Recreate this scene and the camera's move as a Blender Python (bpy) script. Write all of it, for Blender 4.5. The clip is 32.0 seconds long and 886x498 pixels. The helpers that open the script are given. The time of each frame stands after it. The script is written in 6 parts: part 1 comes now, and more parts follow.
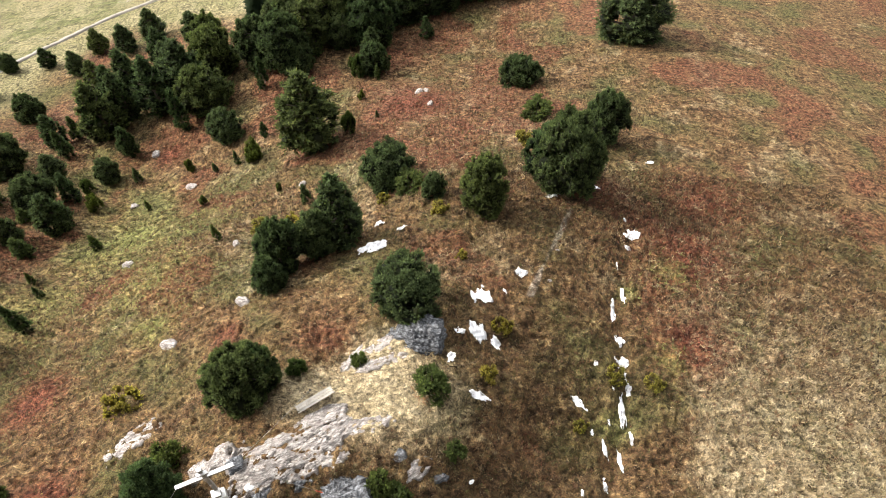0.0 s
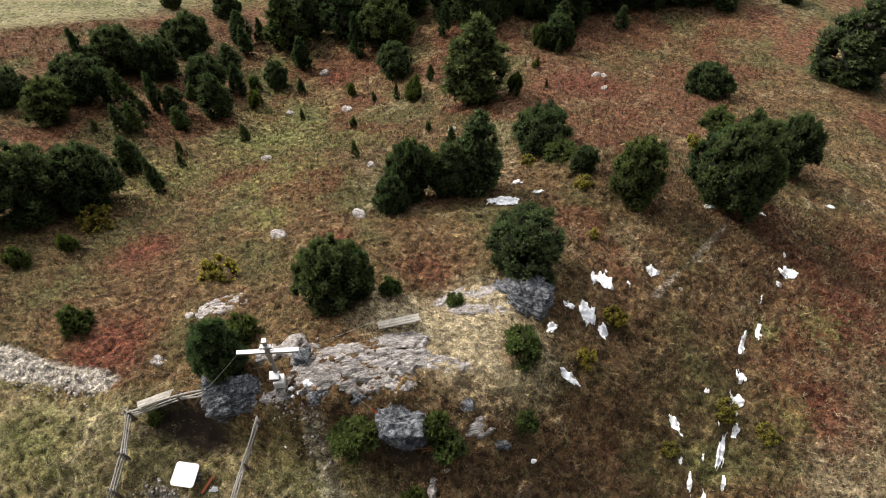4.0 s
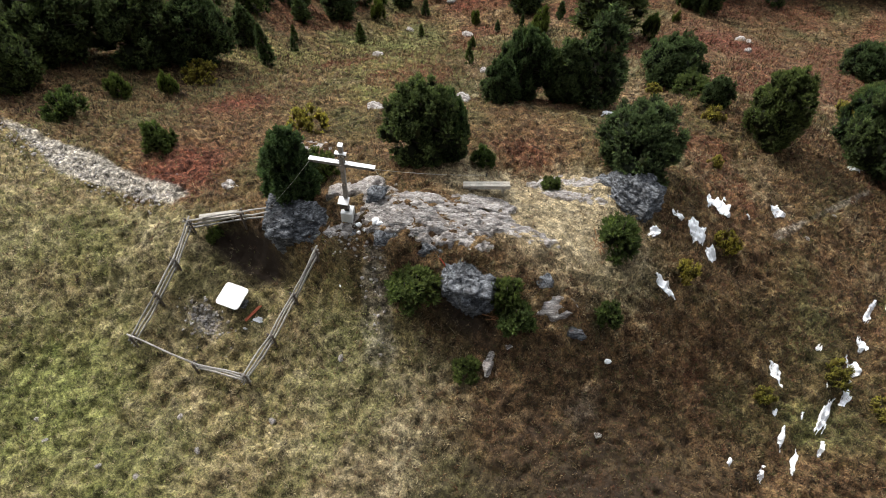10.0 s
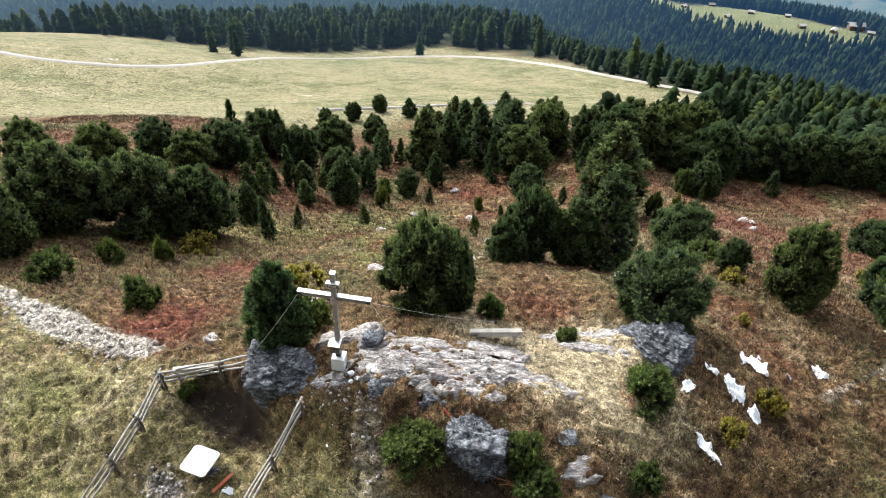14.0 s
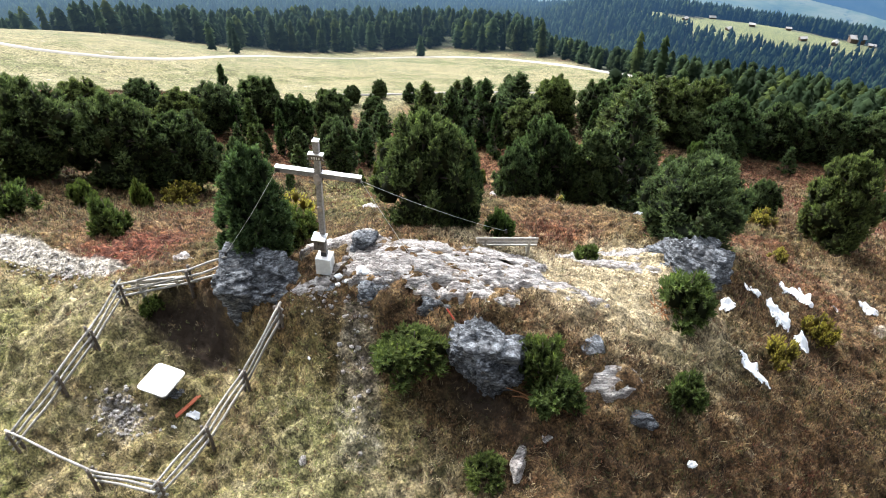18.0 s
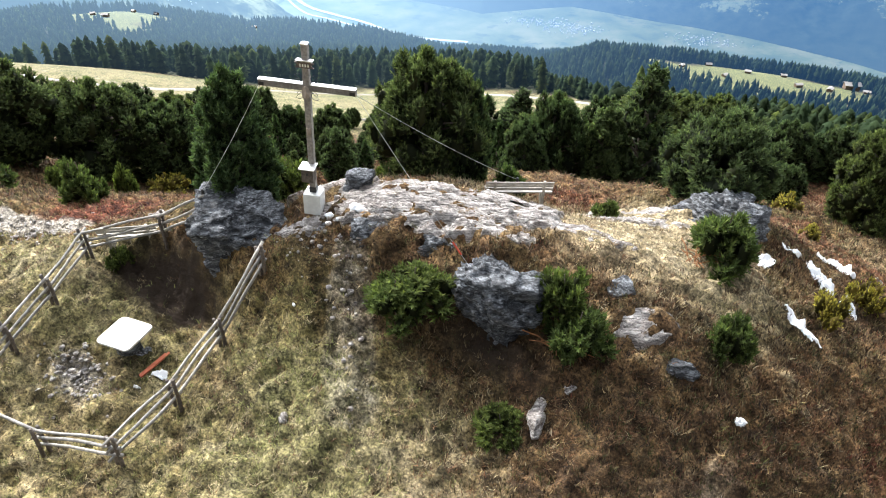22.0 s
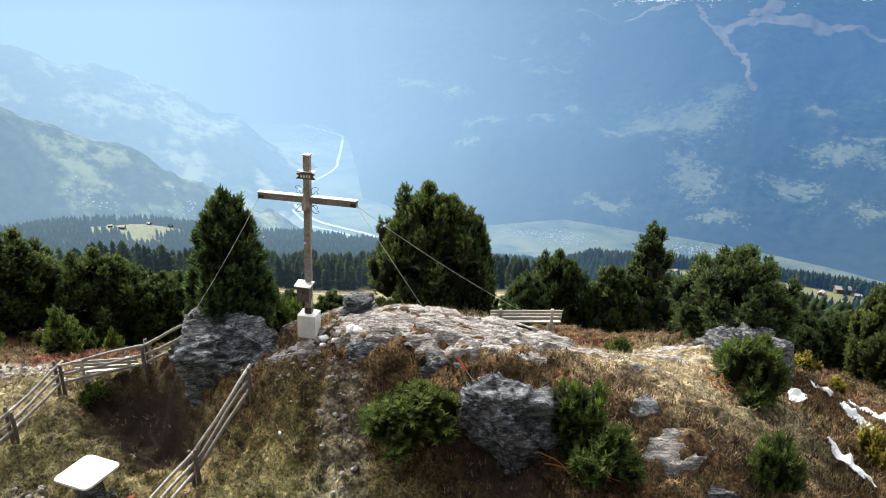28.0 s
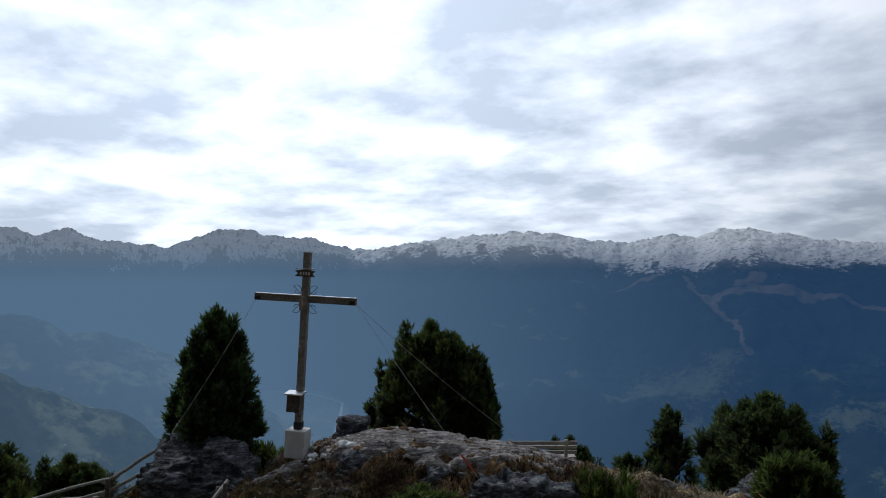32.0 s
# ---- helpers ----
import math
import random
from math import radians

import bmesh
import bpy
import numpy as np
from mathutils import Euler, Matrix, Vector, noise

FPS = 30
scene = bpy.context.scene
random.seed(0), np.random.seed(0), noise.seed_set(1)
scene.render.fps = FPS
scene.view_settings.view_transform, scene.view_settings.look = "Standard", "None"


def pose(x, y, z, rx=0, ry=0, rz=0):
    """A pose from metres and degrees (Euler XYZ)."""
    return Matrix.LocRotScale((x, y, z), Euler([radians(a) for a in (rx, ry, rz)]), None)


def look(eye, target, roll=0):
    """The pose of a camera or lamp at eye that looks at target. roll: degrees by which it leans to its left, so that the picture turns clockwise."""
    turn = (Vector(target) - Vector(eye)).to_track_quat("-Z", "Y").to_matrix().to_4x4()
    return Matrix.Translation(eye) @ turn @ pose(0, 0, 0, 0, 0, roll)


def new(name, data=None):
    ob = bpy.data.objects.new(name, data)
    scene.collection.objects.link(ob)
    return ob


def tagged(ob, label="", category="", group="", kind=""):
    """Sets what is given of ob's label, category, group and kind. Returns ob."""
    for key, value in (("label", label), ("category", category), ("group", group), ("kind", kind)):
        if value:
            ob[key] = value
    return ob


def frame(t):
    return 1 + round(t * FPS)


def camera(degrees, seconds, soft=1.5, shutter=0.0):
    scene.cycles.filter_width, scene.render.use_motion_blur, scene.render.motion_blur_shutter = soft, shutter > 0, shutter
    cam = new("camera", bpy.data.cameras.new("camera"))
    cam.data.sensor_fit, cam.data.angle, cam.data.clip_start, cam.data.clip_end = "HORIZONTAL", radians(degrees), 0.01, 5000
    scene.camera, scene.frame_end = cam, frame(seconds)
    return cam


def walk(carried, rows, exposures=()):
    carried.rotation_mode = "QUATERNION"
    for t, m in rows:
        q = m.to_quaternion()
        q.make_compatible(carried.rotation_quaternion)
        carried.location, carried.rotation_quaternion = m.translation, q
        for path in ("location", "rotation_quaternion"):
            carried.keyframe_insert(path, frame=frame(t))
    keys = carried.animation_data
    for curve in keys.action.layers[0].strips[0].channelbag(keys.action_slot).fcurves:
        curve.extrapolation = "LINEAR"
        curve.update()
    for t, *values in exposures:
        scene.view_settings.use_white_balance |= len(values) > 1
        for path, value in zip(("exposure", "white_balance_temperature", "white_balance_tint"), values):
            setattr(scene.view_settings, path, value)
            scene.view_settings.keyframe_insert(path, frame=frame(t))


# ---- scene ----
cam = camera(64.82, 32.0, soft=1.0)
# seconds, eye x y z in metres, heading, pitch and lean in degrees
PATH = [
    (0.0, -0.000, 0.000, 33.000, 0.00, -58.67, 0.04),
    (0.5, -0.042, -0.034, 32.489, 3.94, -58.65, 0.08),
    (1.0, -0.051, -0.064, 32.312, 7.12, -58.63, 0.15),
    (1.5, -0.028, -0.138, 32.176, 15.18, -58.60, 0.30),
    (2.0, 0.016, -0.195, 32.044, 19.58, -58.56, 0.32),
    (2.5, 0.058, -0.356, 31.726, 19.60, -58.54, 0.26),
    (3.0, 0.125, -0.506, 30.699, 19.61, -58.51, 0.21),
    (3.5, 0.224, -0.734, 29.854, 19.63, -58.49, 0.16),
    (5.5, 0.713, -2.195, 26.624, 19.65, -58.47, 0.17),
    (6.0, 0.844, -2.607, 25.936, 21.12, -58.46, 0.25),
    (6.5, 1.077, -2.922, 25.697, 26.20, -58.44, 0.24),
    (7.0, 1.292, -3.242, 25.458, 29.06, -58.44, 0.24),
    (7.5, 1.434, -3.491, 25.283, 31.64, -58.43, 0.19),
    (8.0, 1.537, -3.728, 25.144, 32.94, -58.43, 0.13),
    (8.5, 1.637, -3.924, 24.939, 32.95, -58.43, 0.07),
    (9.0, 1.719, -4.126, 24.403, 32.97, -58.43, 0.02),
    (9.5, 1.748, -4.253, 23.785, 33.00, -58.41, -0.03),
    (10.0, 1.789, -4.307, 23.117, 33.04, -58.39, -0.09),
    (10.5, 1.788, -4.322, 22.430, 33.08, -58.38, -0.14),
    (11.0, 1.765, -4.302, 21.700, 33.12, -58.36, -0.19),
    (11.5, 1.713, -4.295, 21.042, 33.16, -58.36, -0.23),
    (12.0, 1.711, -4.341, 20.541, 33.18, -58.36, -0.27),
    (12.5, 1.712, -4.362, 20.180, 33.21, -58.22, -0.29),
    (13.0, 1.639, -4.259, 19.915, 33.24, -55.03, -0.32),
    (13.5, 1.708, -4.316, 19.597, 33.29, -47.51, -0.44),
    (14.0, 1.766, -4.329, 19.238, 33.37, -41.39, -0.46),
    (14.5, 1.772, -4.341, 18.859, 33.41, -40.07, -0.48),
    (16.5, 1.733, -4.330, 16.406, 33.42, -40.10, -0.37),
    (17.0, 1.735, -4.369, 15.693, 33.41, -40.10, -0.32),
    (17.5, 1.744, -4.412, 14.832, 33.39, -40.11, -0.25),
    (18.0, 1.683, -4.412, 13.921, 33.37, -40.10, -0.18),
    (18.5, 1.585, -4.380, 12.691, 33.36, -40.10, -0.10),
    (19.0, 1.534, -4.358, 11.801, 33.33, -40.12, -0.03),
    (19.5, 1.535, -4.267, 10.891, 33.27, -40.13, 0.12),
    (20.0, 1.580, -4.343, 10.542, 33.24, -40.14, 0.18),
    (20.5, 1.574, -4.335, 10.502, 33.24, -39.66, 0.19),
    (21.0, 1.563, -4.378, 10.408, 33.25, -38.55, 0.17),
    (21.5, 1.539, -4.411, 10.274, 33.27, -37.45, 0.16),
    (22.0, 1.508, -4.419, 10.021, 33.29, -36.35, 0.17),
    (22.5, 1.471, -4.398, 9.848, 33.29, -29.82, 0.11),
    (23.0, 1.480, -4.426, 9.667, 33.31, -26.31, 0.11),
    (23.5, 1.497, -4.441, 9.485, 33.31, -26.33, 0.09),
    (24.0, 1.480, -4.446, 9.239, 33.32, -26.36, 0.12),
    (24.5, 1.476, -4.470, 8.995, 33.32, -26.40, 0.14),
    (25.0, 1.488, -4.498, 8.762, 33.32, -26.42, 0.14),
    (25.5, 1.475, -4.479, 8.516, 33.34, -26.45, 0.09),
    (27.5, 1.539, -4.560, 7.854, 33.32, -22.38, -0.02),
    (28.0, 1.533, -4.573, 7.612, 33.32, -19.52, -0.05),
    (28.5, 1.513, -4.552, 7.331, 33.33, -16.97, -0.08),
    (29.0, 1.510, -4.540, 7.042, 33.35, -14.53, -0.05),
    (29.5, 1.517, -4.554, 6.606, 33.35, -11.67, -0.11),
    (30.0, 1.521, -4.562, 6.176, 33.35, -8.98, -0.15),
    (30.5, 1.519, -4.581, 5.589, 33.34, -6.10, -0.21),
    (31.0, 1.528, -4.597, 5.023, 33.34, -3.43, -0.22),
    (31.5, 1.524, -4.624, 4.364, 33.33, -0.54, -0.25),
    (32.0, 1.534, -4.657, 3.735, 33.32, 2.13, -0.29),
]


def aim(x, y, z, heading, pitch, lean):
    h, p = radians(heading), radians(pitch)
    ahead = Vector((-math.sin(h) * math.cos(p), math.cos(h) * math.cos(p), math.sin(p)))
    return look((x, y, z), Vector((x, y, z)) + ahead, lean)


EXPOSURES = [
    (0.0, 0.25, 7000, 12), (1.5, 0.0, 7000, 12), (3.5, -0.4, 6900, 12), (6.0, -0.4, 6800, 11), (12.5, -0.35, 6400, 10), (14.0, 0.3, 6300, 10), (17.0, 0.6, 6250, 10), (22.0, 0.65, 6400, 10), (23.0, 0.5, 6800, 10),
    (26.0, 0.45, 6850, 10), (28.0, 0.25, 6850, 10), (29.0, -0.15, 6400, 10), (30.0, -0.75, 6150, 10), (31.0, -1.45, 5750, 10), (32.0, -2.1, 5850, 10)]
walk(cam, [(r[0], aim(*r[1:])) for r in PATH], EXPOSURES)

# ---- world, sun ----
SUN_HEADING, SUN_HEIGHT = 72.0, 38.0
world = bpy.data.worlds.new("sky")
world.use_nodes = True
scene.world = world


def build_sky():
    nt = world.node_tree
    n, l = nt.nodes, nt.links
    n.clear()
    out = n.new("ShaderNodeOutputWorld")
    sky = n.new("ShaderNodeTexSky")
    sky.sky_type, sky.sun_disc = "NISHITA", False
    sky.sun_elevation, sky.sun_rotation = radians(SUN_HEIGHT), radians(-SUN_HEADING)
    sky.altitude = 1900
    clear = n.new("ShaderNodeBackground")
    clear.inputs[1].default_value = 0.09
    l.new(sky.outputs[0], clear.inputs[0])
    co = n.new("ShaderNodeTexCoord")
    sep = n.new("ShaderNodeSeparateXYZ")
    l.new(co.outputs["Generated"], sep.inputs[0])
    # cloud sheet: the ray's way projected on a plane overhead
    lift = n.new("ShaderNodeMath")
    lift.operation, lift.inputs[1].default_value = "ADD", 0.20
    l.new(sep.outputs[2], lift.inputs[0])
    floor_ = n.new("ShaderNodeMath")
    floor_.operation, floor_.inputs[1].default_value = "MAXIMUM", 0.10
    l.new(lift.outputs[0], floor_.inputs[0])
    flat = n.new("ShaderNodeVectorMath")
    flat.operation = "DIVIDE"
    l.new(co.outputs["Generated"], flat.inputs[0])
    l.new(floor_.outputs[0], flat.inputs[1])
    big = n.new("ShaderNodeTexNoise")
    big.inputs["Scale"].default_value, big.inputs["Detail"].default_value, big.inputs["Roughness"].default_value = 2.1, 10, 0.55
    l.new(flat.outputs[0], big.inputs["Vector"])
    ramp = n.new("ShaderNodeValToRGB")
    ramp.color_ramp.elements[0].position, ramp.color_ramp.elements[0].color = 0.38, (0.50, 0.54, 0.59, 1)
    ramp.color_ramp.elements[1].position, ramp.color_ramp.elements[1].color = 0.63, (1.0, 1.0, 1.0, 1)
    e = ramp.color_ramp.elements.new(0.50)
    e.color = (0.72, 0.75, 0.79, 1)
    l.new(big.outputs[0], ramp.inputs[0])
    # brighter around the sun
    h = radians(SUN_HEADING - 26)
    towards = n.new("ShaderNodeVectorMath")
    towards.operation, towards.inputs[1].default_value = "DOT_PRODUCT", (-math.sin(h) * 0.86, math.cos(h) * 0.86, 0.5)
    l.new(co.outputs["Generated"], towards.inputs[0])
    glow = n.new("ShaderNodeMapRange")
    glow.inputs[1].default_value, glow.inputs[2].default_value = -0.2, 1.0
    glow.inputs[3].default_value, glow.inputs[4].default_value = 0.0, 1.0
    l.new(towards.outputs["Value"], glow.inputs[0])
    powr = n.new("ShaderNodeMath")
    powr.operation, powr.inputs[1].default_value = "POWER", 2.6
    l.new(glow.outputs[0], powr.inputs[0])
    gain = n.new("ShaderNodeMath")
    gain.operation, gain.inputs[1].default_value, gain.inputs[2].default_value = "MULTIPLY_ADD", 7.6, 0.42
    l.new(powr.outputs[0], gain.inputs[0])
    cloud = n.new("ShaderNodeBackground")
    l.new(ramp.outputs[0], cloud.inputs[0])
    l.new(gain.outputs[0], cloud.inputs[1])
    mix = n.new("ShaderNodeMixShader")
    mix.inputs[0].default_value = 0.82
    l.new(clear.outputs[0], mix.inputs[1])
    l.new(cloud.outputs[0], mix.inputs[2])
    l.new(mix.outputs[0], out.inputs[0])


build_sky()
sun = new("sun", bpy.data.lights.new("sun", "SUN"))
sun.data.energy, sun.data.angle, sun.data.color = 4.6, radians(0.6), (1.0, 0.95, 0.87)
_h, _e = radians(SUN_HEADING), radians(SUN_HEIGHT)
sun.matrix_world = look((-math.sin(_h) * math.cos(_e) * 80, math.cos(_h) * math.cos(_e) * 80, math.sin(_e) * 80), (0, 0, 0))

# ---- helpers for numbers and meshes ----


def lattice(ix, iy, iz, seed):
    h = (ix.astype(np.int64) * 374761393 + iy.astype(np.int64) * 668265263 + iz.astype(np.int64) * 2147483647 + seed * 144269504) & 0xFFFFFFFF
    h = ((h ^ (h >> 13)) * 1274126177) & 0xFFFFFFFF
    h = ((h ^ (h >> 16)) * 2246822519) & 0xFFFFFFFF
    return ((h ^ (h >> 15)) & 0xFFFFFF) / float(0xFFFFFF)


def vnoise(x, y, seed=0):
    x, y = np.asarray(x, float), np.asarray(y, float)
    fx, fy = np.floor(x), np.floor(y)
    u, v = x - fx, y - fy
    u, v = u * u * (3 - 2 * u), v * v * (3 - 2 * v)
    z = np.zeros_like(fx)
    a, b = lattice(fx, fy, z, seed), lattice(fx + 1, fy, z, seed)
    c, d = lattice(fx, fy + 1, z, seed), lattice(fx + 1, fy + 1, z, seed)
    return (a * (1 - u) + b * u) * (1 - v) + (c * (1 - u) + d * u) * v


def fbm(x, y, octaves=4, seed=0, gain=0.5):
    s, a, t = 0.0, 1.0, 0.0
    for k in range(octaves):
        s = s + a * vnoise(x * 2 ** k + 17.3 * k, y * 2 ** k - 9.1 * k, seed + k)
        t += a
        a *= gain
    return s / t


def vnoise3(p, seed=0):
    f = np.floor(p)
    w = p - f
    w = w * w * (3 - 2 * w)
    s = 0.0
    for i in (0, 1):
        for j in (0, 1):
            for k in (0, 1):
                wt = (w[:, 0] if i else 1 - w[:, 0]) * (w[:, 1] if j else 1 - w[:, 1]) * (w[:, 2] if k else 1 - w[:, 2])
                s = s + wt * lattice(f[:, 0] + i, f[:, 1] + j, f[:, 2] + k, seed)
    return s


def fbm3(p, octaves=4, seed=0, gain=0.5):
    s, a, t = 0.0, 1.0, 0.0
    for k in range(octaves):
        s = s + a * vnoise3(p * 2 ** k + 11.7 * k, seed + k)
        t += a
        a *= gain
    return s / t


def step(a, b, x):
    t = np.clip((x - a) / (b - a), 0, 1)
    return t * t * (3 - 2 * t)


def mesh_from(name, verts, faces, mat=None, smooth=False, colors=None):
    """A mesh out of numpy arrays; faces all have the same number of corners."""
    me = bpy.data.meshes.new(name)
    verts, faces = np.asarray(verts, np.float32), np.asarray(faces, np.int32)
    k = faces.shape[1]
    me.vertices.add(len(verts))
    me.vertices.foreach_set("co", verts.ravel())
    me.loops.add(faces.size)
    me.loops.foreach_set("vertex_index", faces.ravel())
    me.polygons.add(len(faces))
    me.polygons.foreach_set("loop_start", np.arange(0, faces.size, k, dtype=np.int32))
    me.polygons.foreach_set("loop_total", np.full(len(faces), k, np.int32))
    if smooth:
        me.polygons.foreach_set("use_smooth", np.ones(len(faces), bool))
    for key, val in (colors or {}).items():
        at = me.attributes.new(key, "FLOAT_COLOR", "POINT")
        at.data.foreach_set("color", np.asarray(val, np.float32).ravel())
    me.update(calc_edges=True)
    me.validate()
    if mat:
        me.materials.append(mat)
    return me


def part(name, me, mat=None, parent=None, label="", m=None):
    """Links a mesh (or a bmesh) as one object, under a thing or a part."""
    if isinstance(me, bmesh.types.BMesh):
        bm, me = me, bpy.data.meshes.new(name)
        bm.to_mesh(me)
        bm.free()
    if mat and not me.materials:
        me.materials.append(mat)
    ob = new(name, me)
    if parent:
        ob.parent = parent
    if m is not None:
        ob.matrix_local = m
    if label:
        tagged(ob, label)
    return ob


def thing(name, label, category, m=None, group="", kind=""):
    ob = tagged(new(name), label, category, group, kind)
    if m is not None:
        ob.matrix_world = m
    return ob


def box(sx, sy, sz, at=(0, 0, 0), bevel=0.01, segments=2, bm=None, turn=None):
    """A bevelled box, its middle at `at`."""
    own = bm is None
    b2 = bmesh.new()
    bmesh.ops.create_cube(b2, size=1.0)
    bmesh.ops.scale(b2, vec=(sx, sy, sz), verts=b2.verts)
    if bevel:
        bmesh.ops.bevel(b2, geom=b2.edges[:], offset=bevel, segments=segments, affect="EDGES", profile=0.7)
    if turn is not None:
        bmesh.ops.transform(b2, matrix=turn, verts=b2.verts)
    bmesh.ops.translate(b2, vec=at, verts=b2.verts)
    if own:
        return b2
    me = bpy.data.meshes.new("tmp")
    b2.to_mesh(me)
    bm.from_mesh(me)
    bpy.data.meshes.remove(me)
    b2.free()
    return bm


def pole(a, b, r0, r1=None, sides=8, wobble=0.0, seed=0, rings=6):
    """A round bar from a to b, tapered and slightly crooked; arrays of verts and quads."""
    a, b = np.array(a, float), np.array(b, float)
    r1 = r0 if r1 is None else r1
    d = (b - a) / np.linalg.norm(b - a)
    s = np.cross(d, (0, 0, 1.0) if abs(d[2]) < 0.9 else (1.0, 0, 0))
    s /= np.linalg.norm(s)
    q = np.cross(d, s)
    rng = np.random.RandomState(seed)
    ph = rng.rand(4) * 6.28
    verts = []
    for i in range(rings):
        t = i / (rings - 1)
        c = a + (b - a) * t + wobble * (s * math.sin(5 * t + ph[0]) + q * math.sin(4 * t + ph[1])) * math.sin(math.pi * t)
        r = r0 + (r1 - r0) * t
        for k in range(sides):
            an = 2 * math.pi * k / sides
            rr = r * (1 + 0.10 * math.sin(3 * an + ph[2] + 2 * t))
            verts.append(c + rr * (s * math.cos(an) + q * math.sin(an)))
    faces = [(i * sides + k, i * sides + (k + 1) % sides, (i + 1) * sides + (k + 1) % sides, (i + 1) * sides + k) for i in range(rings - 1) for k in range(sides)]
    n = len(verts)
    verts += [a, b]
    for k in range(sides):
        faces.append((n, (k + 1) % sides, k, n))
        faces.append((n + 1, (rings - 1) * sides + k, (rings - 1) * sides + (k + 1) % sides, n + 1))
    return np.array(verts), faces


def pole_mesh(name, *args, mat=None, **kw):
    verts, faces = pole(*args, **kw)
    me = bpy.data.meshes.new(name)
    me.from_pydata([tuple(v) for v in verts], [], [tuple(dict.fromkeys(f)) for f in faces])
    for p in me.polygons:
        p.use_smooth = True
    if mat:
        me.materials.append(mat)
    return me


# ---- materials ----


def material(name, build):
    mat = bpy.data.materials.new(name)
    mat.use_nodes = True
    nt = mat.node_tree
    bsdf = nt.nodes["Principled BSDF"]
    build(nt, nt.nodes, nt.links, bsdf)
    return mat


def tex_noise(nt, scale, detail=4.0, rough=0.55, vector=None, out=0):
    nz = nt.nodes.new("ShaderNodeTexNoise")
    nz.inputs["Scale"].default_value, nz.inputs["Detail"].default_value, nz.inputs["Roughness"].default_value = scale, detail, rough
    if vector is not None:
        nt.links.new(vector, nz.inputs["Vector"])
    return nz.outputs[out]


def ramp_of(nt, fac, stops):
    r = nt.nodes.new("ShaderNodeValToRGB")
    el = r.color_ramp.elements
    while len(el) < len(stops):
        el.new(0.5)
    for e, (p, c) in zip(el, stops):
        e.position, e.color = p, (*c, 1)
    nt.links.new(fac, r.inputs[0])
    return r.outputs[0]


def mix_of(nt, fac, a, b, mode="MIX"):
    m = nt.nodes.new("ShaderNodeMix")
    m.data_type, m.blend_type = "RGBA", mode
    for sock, val in ((m.inputs[0], fac), (m.inputs[6], a), (m.inputs[7], b)):
        if isinstance(val, (int, float)):
            sock.default_value = val
        elif isinstance(val, tuple):
            sock.default_value = (*val, 1)
        else:
            nt.links.new(val, sock)
    return m.outputs[2]


def math_of(nt, op, a, b=0.0):
    m = nt.nodes.new("ShaderNodeMath")
    m.operation = op
    for sock, val in ((m.inputs[0], a), (m.inputs[1], b)):
        if isinstance(val, (int, float)):
            sock.default_value = val
        else:
            nt.links.new(val, sock)
    return m.outputs[0]


def bump_of(nt, bsdf, height, strength, distance):
    b = nt.nodes.new("ShaderNodeBump")
    b.inputs["Strength"].default_value, b.inputs["Distance"].default_value = strength, distance
    nt.links.new(height, b.inputs["Height"])
    nt.links.new(b.outputs[0], bsdf.inputs["Normal"])


def place(nt):
    return nt.nodes.new("ShaderNodeNewGeometry").outputs["Position"]


def rand_object(nt):
    return nt.nodes.new("ShaderNodeObjectInfo").outputs["Random"]


def rand_island(nt):
    return nt.nodes.new("ShaderNodeNewGeometry").outputs["Random Per Island"]


